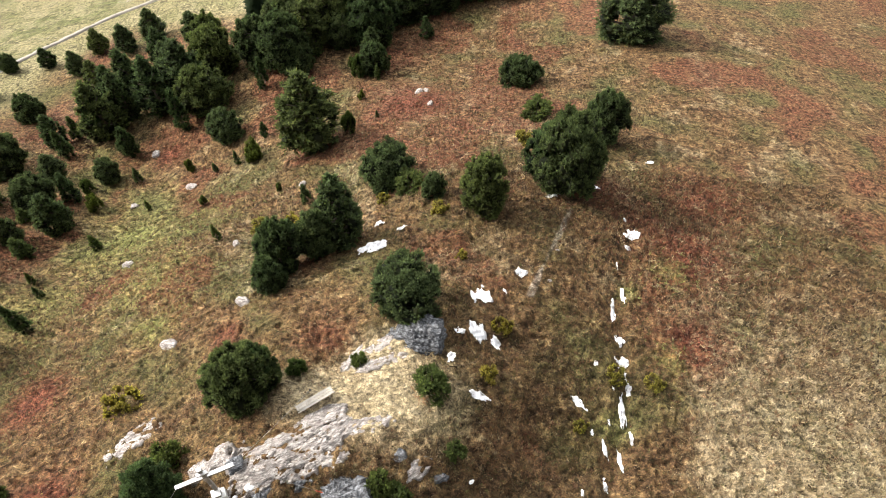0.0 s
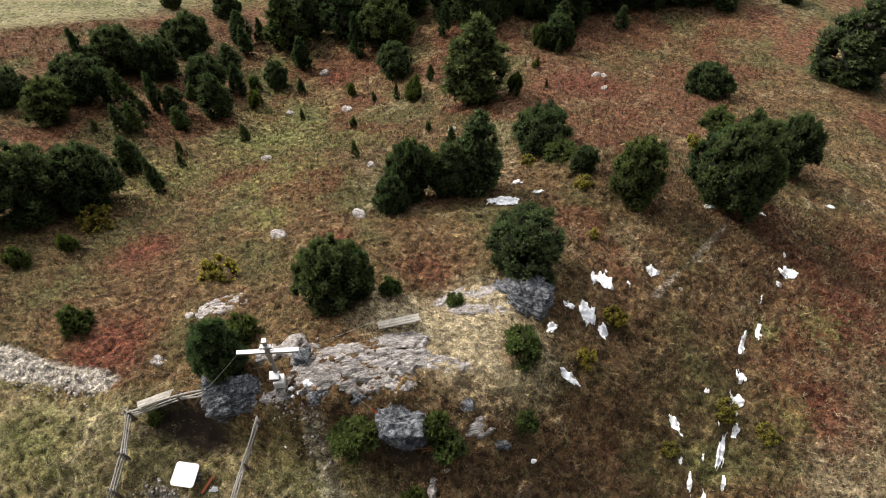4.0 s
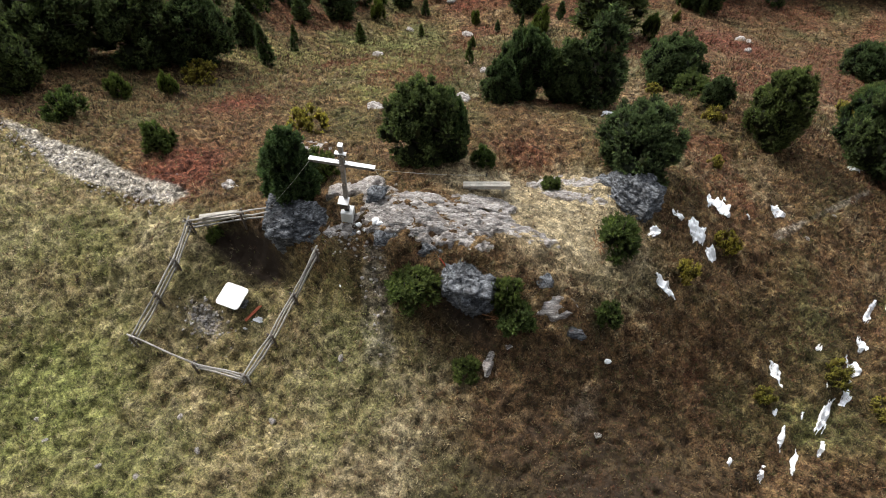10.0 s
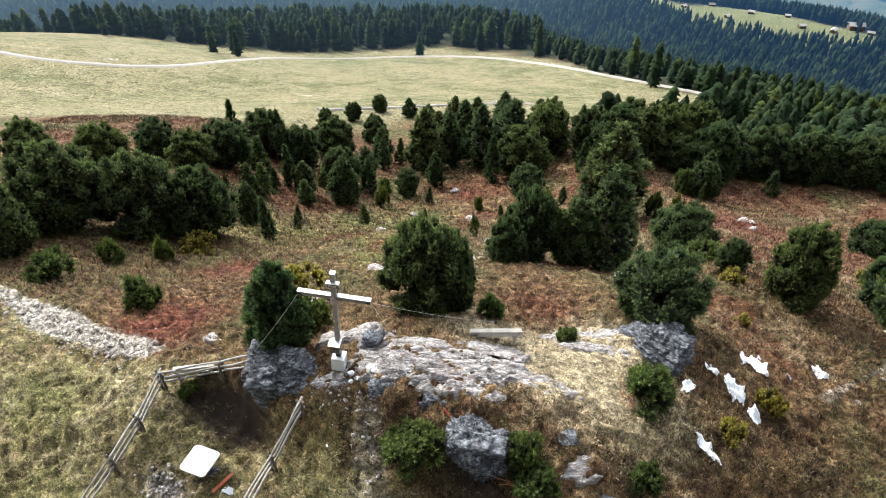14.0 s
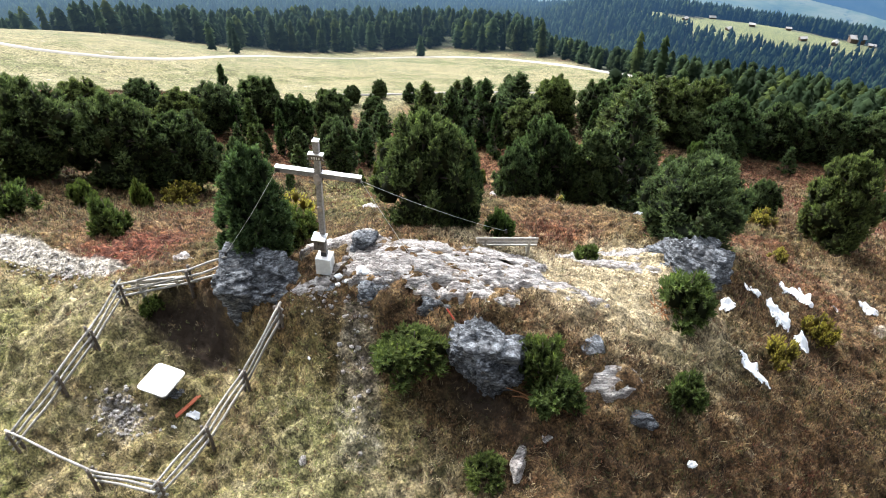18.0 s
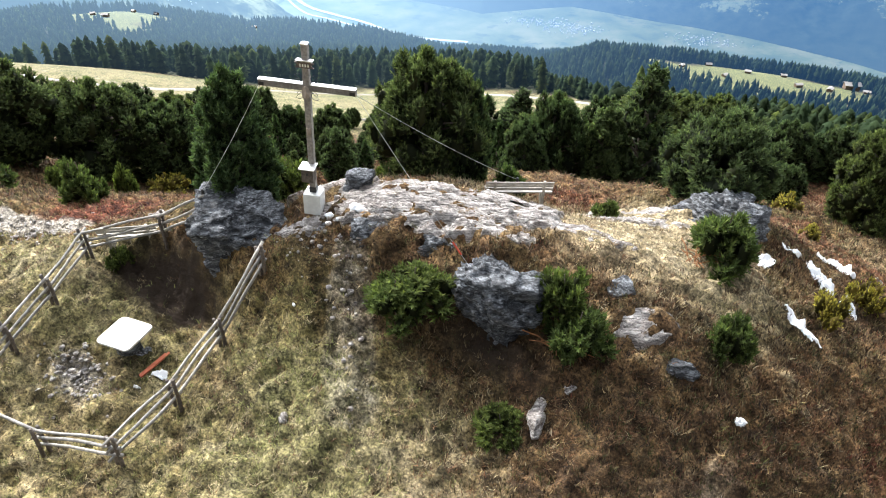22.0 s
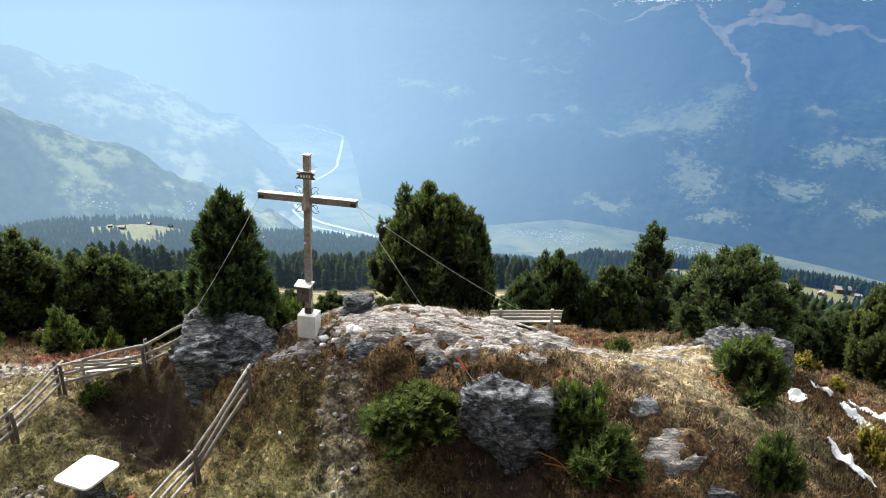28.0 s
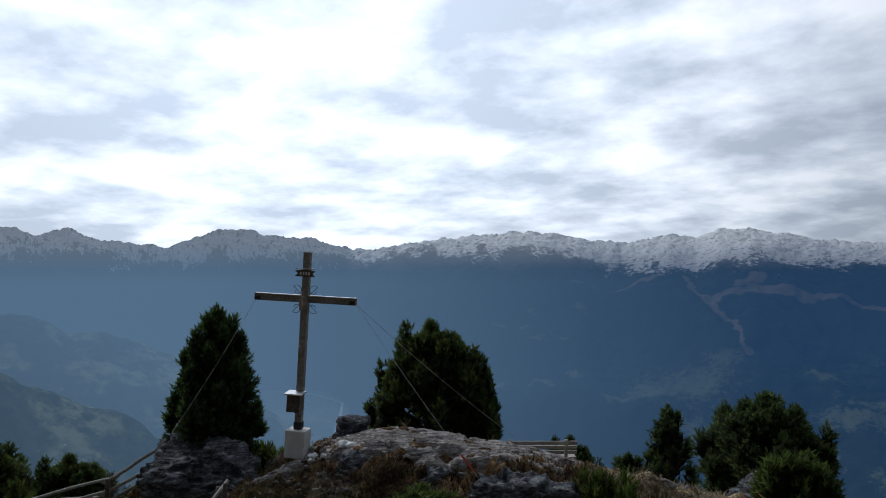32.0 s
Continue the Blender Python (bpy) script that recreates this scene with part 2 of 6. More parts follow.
def air_glow(nt, n, l, shader, p, d0, d1, a0, a1):
    """Air light as glow mixed into the surface: stronger low down, far off, sunward."""
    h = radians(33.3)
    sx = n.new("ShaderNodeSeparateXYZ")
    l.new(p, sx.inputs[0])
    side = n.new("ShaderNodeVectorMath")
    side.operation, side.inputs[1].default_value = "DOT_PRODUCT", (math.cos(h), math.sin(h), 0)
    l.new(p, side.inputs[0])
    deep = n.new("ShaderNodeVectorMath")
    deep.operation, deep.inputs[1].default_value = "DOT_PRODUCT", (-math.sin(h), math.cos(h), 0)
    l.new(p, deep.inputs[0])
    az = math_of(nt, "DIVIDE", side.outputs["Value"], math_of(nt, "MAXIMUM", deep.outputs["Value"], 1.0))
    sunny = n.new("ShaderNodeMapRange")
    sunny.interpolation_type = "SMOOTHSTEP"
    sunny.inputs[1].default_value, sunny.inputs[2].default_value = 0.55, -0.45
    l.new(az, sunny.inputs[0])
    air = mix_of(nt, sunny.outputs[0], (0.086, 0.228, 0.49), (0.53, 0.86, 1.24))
    # glow turned white towards the crest, to lift its grey snow
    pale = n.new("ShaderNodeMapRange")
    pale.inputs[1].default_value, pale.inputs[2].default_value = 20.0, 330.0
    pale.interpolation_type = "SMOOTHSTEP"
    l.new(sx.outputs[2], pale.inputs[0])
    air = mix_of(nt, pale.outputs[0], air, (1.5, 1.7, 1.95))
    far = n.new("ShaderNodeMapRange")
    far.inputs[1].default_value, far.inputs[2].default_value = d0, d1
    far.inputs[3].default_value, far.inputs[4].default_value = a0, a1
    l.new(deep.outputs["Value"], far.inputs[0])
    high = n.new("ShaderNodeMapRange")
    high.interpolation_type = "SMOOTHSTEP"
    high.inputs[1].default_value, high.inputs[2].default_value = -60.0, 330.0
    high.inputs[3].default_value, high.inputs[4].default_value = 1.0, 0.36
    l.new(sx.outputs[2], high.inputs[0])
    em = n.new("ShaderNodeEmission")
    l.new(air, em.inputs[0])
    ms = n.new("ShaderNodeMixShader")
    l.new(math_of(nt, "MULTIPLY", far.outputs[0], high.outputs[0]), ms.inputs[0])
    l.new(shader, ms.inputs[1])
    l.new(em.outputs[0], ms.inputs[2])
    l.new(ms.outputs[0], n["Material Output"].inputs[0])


STRAW, GREEN, RED, BROWN, BARE = (0.38, 0.312, 0.200), (0.215, 0.225, 0.080), (0.150, 0.056, 0.034), (0.115, 0.068, 0.038), (0.31, 0.28, 0.24)


def m_ground(nt, n, l, b):
    at = n.new("ShaderNodeAttribute")
    at.attribute_name = "cover"
    a2 = n.new("ShaderNodeAttribute")
    a2.attribute_name = "zone"
    p = place(nt)
    s1 = n.new("ShaderNodeSeparateColor")
    l.new(at.outputs["Color"], s1.inputs[0])
    s2 = n.new("ShaderNodeSeparateColor")
    l.new(a2.outputs["Color"], s2.inputs[0])
    fine = tex_noise(nt, 4.5, 7, 0.72, p)
    mid = tex_noise(nt, 1.1, 6, 0.65, p)
    wide = tex_noise(nt, 0.16, 4, 0.55, p)
    heath = ramp_of(nt, mid, [(0.28, (0.048, 0.032, 0.019)), (0.45, (0.118, 0.070, 0.036)), (0.58, (0.185, 0.118, 0.058)), (0.72, (0.28, 0.21, 0.115))])
    heath = mix_of(nt, ramp_of(nt, wide, [(0.45, (0, 0, 0)), (0.62, (1, 1, 1))]), heath, mix_of(nt, mid, (0.062, 0.062, 0.026), (0.14, 0.12, 0.05)))

    def spread(w, base, c, scale, sharp):
        nz = tex_noise(nt, scale, 5, 0.65, p)
        k = math_of(nt, "ADD", math_of(nt, "MULTIPLY", w, 1.0 + sharp), math_of(nt, "MULTIPLY", math_of(nt, "SUBTRACT", nz, 0.5), sharp * 1.6))
        k = math_of(nt, "SUBTRACT", k, sharp * 0.5)
        m = n.new("ShaderNodeClamp")
        l.new(k, m.inputs[0])
        return mix_of(nt, m.outputs[0], base, c)

    straw = ramp_of(nt, mid, [(0.25, (0.19, 0.15, 0.09)), (0.5, STRAW), (0.75, (0.47, 0.40, 0.28))])
    green = ramp_of(nt, mid, [(0.3, (0.085, 0.105, 0.03)), (0.55, GREEN), (0.75, (0.34, 0.32, 0.15))])
    red = ramp_of(nt, fine, [(0.3, (0.075, 0.028, 0.020)), (0.55, RED), (0.75, (0.21, 0.095, 0.052))])
    bare = ramp_of(nt, fine, [(0.3, (0.22, 0.19, 0.16)), (0.5, BARE), (0.7, (0.58, 0.55, 0.50))])
    c = spread(s1.outputs[0], heath, straw, 1.1, 0.7)
    c = spread(s1.outputs[1], c, green, 0.9, 0.7)
    c = spread(s1.outputs[2], c, red, 1.6, 0.8)
    c = spread(at.outputs["Alpha"], c, bare, 2.2, 0.6)
    meadow = mix_of(nt, ramp_of(nt, tex_noise(nt, 0.05, 6, 0.65, p), [(0.40, (0, 0, 0)), (0.58, (1, 1, 1))]), (0.115, 0.125, 0.050), (0.215, 0.19, 0.10))
    meadow = mix_of(nt, ramp_of(nt, tex_noise(nt, 0.22, 7, 0.72, p), [(0.44, (0, 0, 0)), (0.62, (1, 1, 1))]), meadow, (0.255, 0.225, 0.13))
    meadow = mix_of(nt, ramp_of(nt, tex_noise(nt, 0.55, 6, 0.75, p), [(0.565, (0, 0, 0)), (0.61, (0.85, 0.85, 0.85))]), meadow, (0.055, 0.055, 0.028))
    meadow = mix_of(nt, ramp_of(nt, tex_noise(nt, 0.13, 8, 0.8, p), [(0.62, (0, 0, 0)), (0.66, (1, 1, 1))]), meadow, (0.36, 0.33, 0.27))
    c = spread(s2.outputs[0], c, meadow, 0.06, 0.4)
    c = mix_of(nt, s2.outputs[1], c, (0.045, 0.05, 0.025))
    c = spread(s2.outputs[2], c, mix_of(nt, wide, (0.12, 0.135, 0.045), (0.20, 0.20, 0.085)), 0.03, 0.3)
    # shade between tussocks put into the colour: noise lows darken the cover
    tone = ramp_of(nt, fine, [(0.32, (0.20, 0.20, 0.20)), (0.48, (0.82, 0.82, 0.82)), (0.66, (1.5, 1.48, 1.42))])
    c = mix_of(nt, 1.0, c, tone, "MULTIPLY")
    speck = ramp_of(nt, tex_noise(nt, 15.0, 4, 0.7, p), [(0.34, (0.25, 0.25, 0.25)), (0.50, (1.0, 1.0, 1.0)), (0.66, (1.85, 1.82, 1.75))])
    c = mix_of(nt, 1.0, c, speck, "MULTIPLY")
    # dark dips between hummocks, painted as colour
    hummock_shade = ramp_of(nt, tex_noise(nt, 2.4, 4, 0.6, p), [(0.36, (0.22, 0.22, 0.22)), (0.49, (0.95, 0.95, 0.95)), (0.64, (1.4, 1.38, 1.33))])
    c = mix_of(nt, 0.85, c, hummock_shade, "MULTIPLY")
    # darkest cover: peat with the bank's shade painted in, and dark heath
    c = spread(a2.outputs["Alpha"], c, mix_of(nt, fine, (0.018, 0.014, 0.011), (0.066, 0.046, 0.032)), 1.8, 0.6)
    l.new(c, b.inputs["Base Color"])
    b.inputs["Roughness"].default_value = 0.95
    b.inputs["Specular IOR Level"].default_value = 0.15
    bump_of(nt, b, math_of(nt, "ADD", fine, math_of(nt, "MULTIPLY", mid, 1.6)), 0.9, 0.16)
    # haze glow painted onto the ground beyond 130 metres
    air_glow(nt, n, l, b.outputs[0], p, 130.0, 1000.0, 0.0, 0.27)


def m_rock(nt, n, l, b, light=False):
    tc = n.new("ShaderNodeTexCoord").outputs["Object"]
    tilt = n.new("ShaderNodeMapping")
    tilt.inputs["Rotation"].default_value = (0.20, 0.10, -0.5 if light else 0.0)
    l.new(tc, tilt.inputs[0])
    mp = n.new("ShaderNodeMapping")
    mp.inputs["Scale"].default_value = (0.45, 1.7, 2.6) if light else (0.8, 0.8, 2.8)
    l.new(tilt.outputs[0], mp.inputs[0])
    v = mp.outputs[0]
    beds = n.new("ShaderNodeMapping")
    beds.inputs["Scale"].default_value = (0.7, 2.2, 6.0) if light else (1.0, 1.0, 5.0)
    l.new(tilt.outputs[0], beds.inputs[0])
    big = tex_noise(nt, 1.1, 6, 0.6, v)
    fine = tex_noise(nt, 12.0, 7, 0.75, v)
    vor = n.new("ShaderNodeTexVoronoi")
    vor.feature, vor.inputs["Scale"].default_value = "DISTANCE_TO_EDGE", 1.1
    warp = n.new("ShaderNodeVectorMath")
    warp.operation = "ADD"
    l.new(v, warp.inputs[0])
    l.new(tex_noise(nt, 2.2, 5, 0.7, tc, 1), warp.inputs[1])
    l.new(warp.outputs[0], vor.inputs["Vector"])
    lich = tex_noise(nt, 3.6, 9, 0.78, v)
    seams = tex_noise(nt, 1.0, 9, 0.72, beds.outputs[0])
    if light:
        c = ramp_of(nt, big, [(0.30, (0.14, 0.127, 0.120)), (0.43, (0.275, 0.243, 0.226)), (0.57, (0.37, 0.33, 0.308)), (0.70, (0.46, 0.417, 0.39))])
        c = mix_of(nt, ramp_of(nt, tex_noise(nt, 5.0, 8, 0.8, tc), [(0.545, (0, 0, 0)), (0.60, (0.9, 0.9, 0.9))]), c, (0.13, 0.125, 0.12))
    else:
        c = ramp_of(nt, big, [(0.3, (0.040, 0.044, 0.053)), (0.5, (0.085, 0.089, 0.098)), (0.7, (0.155, 0.157, 0.165))])
    c = mix_of(nt, ramp_of(nt, lich, [(0.485, (0, 0, 0)), (0.545, (1, 1, 1))]), c, (0.265, 0.28, 0.30) if not light else (0.56, 0.525, 0.495))
    c = mix_of(nt, ramp_of(nt, tex_noise(nt, 2.3, 6, 0.7, tc), [(0.57, (0, 0, 0)), (0.66, (1, 1, 1))]), c, (0.20, 0.145, 0.095) if light else (0.040, 0.040, 0.043))
    c = mix_of(nt, 0.35 if light else 0.7, c, ramp_of(nt, seams, [(0.485, (1, 1, 1)), (0.50, (0.22, 0.22, 0.23)), (0.515, (1, 1, 1))]), "MULTIPLY")
    crack = ramp_of(nt, vor.outputs["Distance"], [(0.0, (0.2, 0.2, 0.2)), (0.025, (1, 1, 1))])
    c = mix_of(nt, 0.75, c, crack, "MULTIPLY")
    c = mix_of(nt, 1.0, c, ramp_of(nt, fine, [(0.36, (0.30, 0.30, 0.31)), (0.50, (0.95, 0.95, 0.95)), (0.64, (1.45, 1.45, 1.45))]), "MULTIPLY")
    l.new(c, b.inputs["Base Color"])
    b.inputs["Roughness"].default_value = 0.9
    b.inputs["Specular IOR Level"].default_value = 0.25
    h = math_of(nt, "ADD", math_of(nt, "MULTIPLY", fine, 0.5), math_of(nt, "MINIMUM", math_of(nt, "MULTIPLY", vor.outputs["Distance"], 5.0), 0.12))
    bump_of(nt, b, math_of(nt, "ADD", h, big), 1.0, 0.15)


def m_tinted(nt, n, l, b, through_light=0.0):
    """Leaves and blades: their own tint, varied from piece to piece."""
    at = n.new("ShaderNodeAttribute")
    at.attribute_name = "tint"
    r = rand_island(nt)
    c = mix_of(nt, 1.0, at.outputs["Color"], ramp_of(nt, r, [(0.0, (0.55, 0.55, 0.55)), (0.6, (1.0, 1.0, 1.0)), (1.0, (1.45, 1.40, 1.2))]), "MULTIPLY")
    l.new(c, b.inputs["Base Color"])
    b.inputs["Roughness"].default_value = 0.75
    b.inputs["Specular IOR Level"].default_value = 0.2


def m_needles(nt, n, l, b, far=False):
    r, o = rand_island(nt), rand_object(nt)
    at = n.new("ShaderNodeAttribute")
    at.attribute_name = "tint"
    c = mix_of(nt, 1.0, at.outputs["Color"], ramp_of(nt, r, [(0.0, (0.6, 0.65, 0.6)), (0.7, (1.0, 1.0, 1.0)), (1.0, (1.45, 1.35, 1.0))]), "MULTIPLY")
    c = mix_of(nt, 1.0, c, ramp_of(nt, o, [(0.0, (0.75, 0.85, 0.8)), (0.5, (1, 1, 1)), (1.0, (1.25, 1.15, 0.85))]), "MULTIPLY")
    l.new(c, b.inputs["Base Color"])
    b.inputs["Roughness"].default_value = 0.9 if far else 0.75
    b.inputs["Specular IOR Level"].default_value = 0.05 if far else 0.10
    tr = n.new("ShaderNodeBsdfTranslucent")
    l.new(mix_of(nt, 1.0, c, (1.1, 1.25, 0.75), "MULTIPLY"), tr.inputs[0])
    ms = n.new("ShaderNodeMixShader")
    ms.inputs[0].default_value = 0.40
    l.new(b.outputs[0], ms.inputs[1])
    l.new(tr.outputs[0], ms.inputs[2])
    l.new(ms.outputs[0], n["Material Output"].inputs[0])
    if far:
        # the same haze glow on distant needles
        air_glow(nt, n, l, ms.outputs[0], place(nt), 130.0, 1000.0, 0.0, 0.27)


def m_wood(nt, n, l, b, c0=(0.16, 0.145, 0.13), c1=(0.40, 0.385, 0.36)):
    tc = n.new("ShaderNodeTexCoord").outputs["Object"]
    g = tex_noise(nt, 14.0, 6, 0.65, tc)
    w = tex_noise(nt, 2.5, 3, 0.5, tc)
    c = ramp_of(nt, g, [(0.3, c0), (0.7, c1)])
    c = mix_of(nt, ramp_of(nt, w, [(0.4, (0, 0, 0)), (0.7, (0.5, 0.5, 0.5))]), c, tuple(x * 0.55 for x in c0))
    c = mix_of(nt, 1.0, c, ramp_of(nt, rand_object(nt), [(0, (0.75, 0.75, 0.75)), (1, (1.15, 1.13, 1.08))]), "MULTIPLY")
    l.new(c, b.inputs["Base Color"])
    b.inputs["Roughness"].default_value = 0.8
    bump_of(nt, b, g, 0.5, 0.01)


def plain(c, rough=0.6, metal=0.0, scale=6.0, vary=0.25, bump=0.2):
    def build(nt, n, l, b):
        tc = n.new("ShaderNodeTexCoord").outputs["Object"]
        nz = tex_noise(nt, scale, 6, 0.65, tc)
        l.new(ramp_of(nt, nz, [(0.25, tuple(x * (1 - vary) for x in c)), (0.7, tuple(min(1, x * (1 + vary * 0.4)) for x in c))]), b.inputs["Base Color"])
        b.inputs["Roughness"].default_value, b.inputs["Metallic"].default_value = rough, metal
        bump_of(nt, b, tex_noise(nt, scale * 5, 4, 0.6, tc), bump, 0.01)
    return build


M = {
    "ground": material("hill_ground", m_ground),
    "rock": material("grey_lichen_rock", m_rock),
    "pale": material("pale_rock", lambda *a: m_rock(*a, light=True)),
    "blades": material("grass_blades", m_tinted),
    "needles": material("pine_needles", m_needles),
    "far_needles": material("forest_needles", lambda *a: m_needles(*a, far=True)),
    "bark": material("bark", lambda *a: m_wood(*a, c0=(0.06, 0.045, 0.035), c1=(0.17, 0.14, 0.12))),
    "grey_wood": material("weathered_wood", lambda *a: m_wood(*a, c0=(0.20, 0.185, 0.17), c1=(0.50, 0.48, 0.45))),
    "dark_wood": material("dark_timber", lambda *a: m_wood(*a, c0=(0.075, 0.058, 0.048), c1=(0.20, 0.17, 0.15))),
    "cross_wood": material("cross_timber", lambda *a: m_wood(*a, c0=(0.18, 0.16, 0.145), c1=(0.42, 0.39, 0.365))),
    "bench_wood": material("bench_slats", lambda *a: m_wood(*a, c0=(0.34, 0.31, 0.27), c1=(0.62, 0.59, 0.54))),
    "sheet": material("sheet_metal", plain((0.72, 0.72, 0.72), 0.35, 0.6, 3.0, 0.2, 0.05)),
    "iron": material("wrought_iron", plain((0.05, 0.05, 0.055), 0.5, 0.7, 8.0, 0.3)),
    "wire": material("steel_cable", plain((0.55, 0.55, 0.54), 0.4, 0.7, 20.0, 0.2)),
    "concrete": material("white_concrete", plain((0.74, 0.74, 0.72), 0.85, 0, 4.0, 0.22)),
    "white": material("white_tabletop", plain((0.84, 0.84, 0.83), 0.5, 0, 2.0, 0.06, 0.05)),
    "redwood": material("red_plank", plain((0.42, 0.11, 0.05), 0.75, 0, 7.0, 0.3)),
    "red_cord": material("red_cord", plain((0.50, 0.06, 0.03), 0.8, 0, 9.0, 0.2)),
    "dry_twig": material("dry_twig", plain((0.30, 0.13, 0.05), 0.85, 0, 9.0, 0.3)),
    "snow": material("old_snow", plain((0.88, 0.89, 0.91), 0.7, 0, 3.0, 0.08, 0.4)),
    "carving": material("carved_limewood", plain((0.33, 0.27, 0.22), 0.7, 0, 9.0, 0.3)),
    "road": material("gravel_road", plain((0.30, 0.275, 0.24), 0.9, 0, 0.4, 0.2, 0.3)),
    "hut_wall": material("hut_boards", plain((0.16, 0.115, 0.085), 0.8, 0, 2.0, 0.3)),
    "hut_roof": material("hut_shingles", plain((0.36, 0.34, 0.33), 0.7, 0, 2.0, 0.3)),
    "house": material("plaster_house", plain((0.75, 0.73, 0.70), 0.8, 0, 0.2, 0.1)),
}

# ---- the lie of the land ----
# rises and hollows: x, y, radius, height
KNOLL = [(-10, 7, 4, 2.57), (-6, 9, 4, 1.57), (-3, 11, 4, 0.95), (0, 9, 4, 1.63), (-12.5, 3.5, 4, -1.23), (-16, 4, 4, 1.38), (-15, -1, 4, -0.28), (-10, 0, 4, -0.42), (-6, 4, 4, -0.60), (-2, 5, 4, -0.02), (2.5, 6, 4, -1.11), (7, 9, 4, -0.62), (2, 13, 4, 0.34), (-6, 14, 4, -0.82), (-1, 16, 4, 1.29), (-10.2, 12.6, 3.2, 0.85), (-6.5, 12.2, 3.0, 0.45), (-2.0, 18.6, 3.2, 0.75), (-16.4, 10.4, 3.0, 1.0), (3.3, 14.0, 2.8, 0.5), (4.2, 19.5, 2.2, 0.4), (11.6, 21.8, 4.0, -0.8)]
SLOPE = [(-25, 8, 8, 0.93), (-17, 18, 8, -0.95), (-9, 19, 8, 2.60), (0, 22, 8, 0.15), (9, 22, 8, 1.01), (12, 12, 8, -1.24), (-30, 14, 8, -1.90), (-18, -8, 8, -2.68), (-5, -8, 8, -1.35), (8, -2, 8, 2.67), (-20, 27, 8, 1.35), (-10, 28, 8, -1.68), (-1, 30, 8, 1.40), (-33, 25, 8, -1.55), (10, 33, 8, 0.42)]
FAR = [(-28, 40, 18, -7.80), (-5, 42, 18, 0.33), (14, 42, 18, -0.10), (-45, 20, 18, -0.96), (0, 65, 18, -4.01), (-45, 60, 18, -5.98), (-130, 150, 70, -13.52), (-90, 580, 240, 9.02), (-250, 130, 90, -9.97), (-60, 110, 45, -5.51), (-100, 60, 40, -7.50)]
VALLEY = -628.0
HEADING = 33.3
AHEAD = np.array([-math.sin(radians(HEADING)), math.cos(radians(HEADING))])
RIGHT = np.array([AHEAD[1], -AHEAD[0]])


def polar(a, r):
    """A place r metres off, a degrees to the right of the last view's heading."""
    h = np.radians(HEADING - a)
    return -np.sin(h) * r, np.cos(h) * r


# the mountain side farther off: how many degrees below the level it lies, by bearing and distance
FAR_A = [-60, -30, -24.5, -17, -9, 0, 8, 13, 33, 60]
FAR_R = [260, 450, 650, 900, 1100]
FAR_DOWN = [
    [22.0, 22.5, 22.5, 22.8, 23.2, 23.5, 23.8, 24.6, 26.0, 26.0],
    [21.6, 21.6, 21.8, 22.5, 23.0, 23.4, 23.8, 24.6, 25.2, 25.2],
    [18.8, 18.8, 19.3, 20.3, 20.9, 22.0, 21.8, 20.3, 20.1, 20.4],
    [15.7, 15.7, 16.1, 18.0, 18.7, 20.7, 20.9, 20.6, 20.5, 20.7],
    [18.2, 18.2, 18.6, 20.0, 20.5, 21.8, 21.8, 21.8, 21.7, 21.8],
]


def far_side(x, y):
    r, a = np.hypot(x, y), HEADING - np.degrees(np.arctan2(-x, y))
    rows = np.stack([np.interp(a, FAR_A, row) for row in FAR_DOWN])
    k = np.clip(np.searchsorted(FAR_R, r) - 1, 0, len(FAR_R) - 2)
    r0, r1 = np.array(FAR_R)[k], np.array(FAR_R)[k + 1]
    t = np.clip((r - r0) / (r1 - r0), 0, 1)
    t = t * t * (3 - 2 * t)
    lo, hi = np.take_along_axis(rows, k[None], 0)[0], np.take_along_axis(rows, k[None] + 1, 0)[0]
    return 9 - r * np.tan(np.radians(lo + (hi - lo) * t)), r


def along(x, y):
    """Metres down the slope, and across it to the right, from the knoll."""
    return -(x + 6) * 0.55 + (y - 9) * 0.835, (x + 6) * 0.835 + (y - 9) * 0.55


def hill(x, y):
    x, y = np.asarray(x, float), np.asarray(y, float)
    u, v = along(x, y)
    z = -1.4542 - 0.1616 * u - 0.1093 * v - 0.1884 * np.sqrt(u * u + v * v + 100)
    for cx, cy, r, h in KNOLL + SLOPE + FAR:
        z = z + h * np.exp(-((x - cx) ** 2 + (y - cy) ** 2) / (r * r))
    # steep earth bank above the fenced hollow
    z = z + bank(x, y)
    shape = x.shape
    zf, r = far_side(x.ravel(), y.ravel())
    away = HEADING - np.degrees(np.arctan2(-x, y)).ravel()
    w = step(np.interp(away, [4, 14], [215, 125]), np.interp(away, [4, 14], [330, 240]), r) * step(0.0, 60.0, (x * AHEAD[0] + y * AHEAD[1]).ravel())
    z = z * (1 - w.reshape(shape)) + zf.reshape(shape) * w.reshape(shape)
    # beyond the brow the mountain side drops to the valley floor
    ahead = (x * AHEAD[0] + y * AHEAD[1])
    drop = step(1050, 1300, ahead) * np.maximum(ahead - 1050, 0) * 0.75
    z = z - drop
    # hollows hidden behind the camera
    return np.maximum(z, VALLEY)


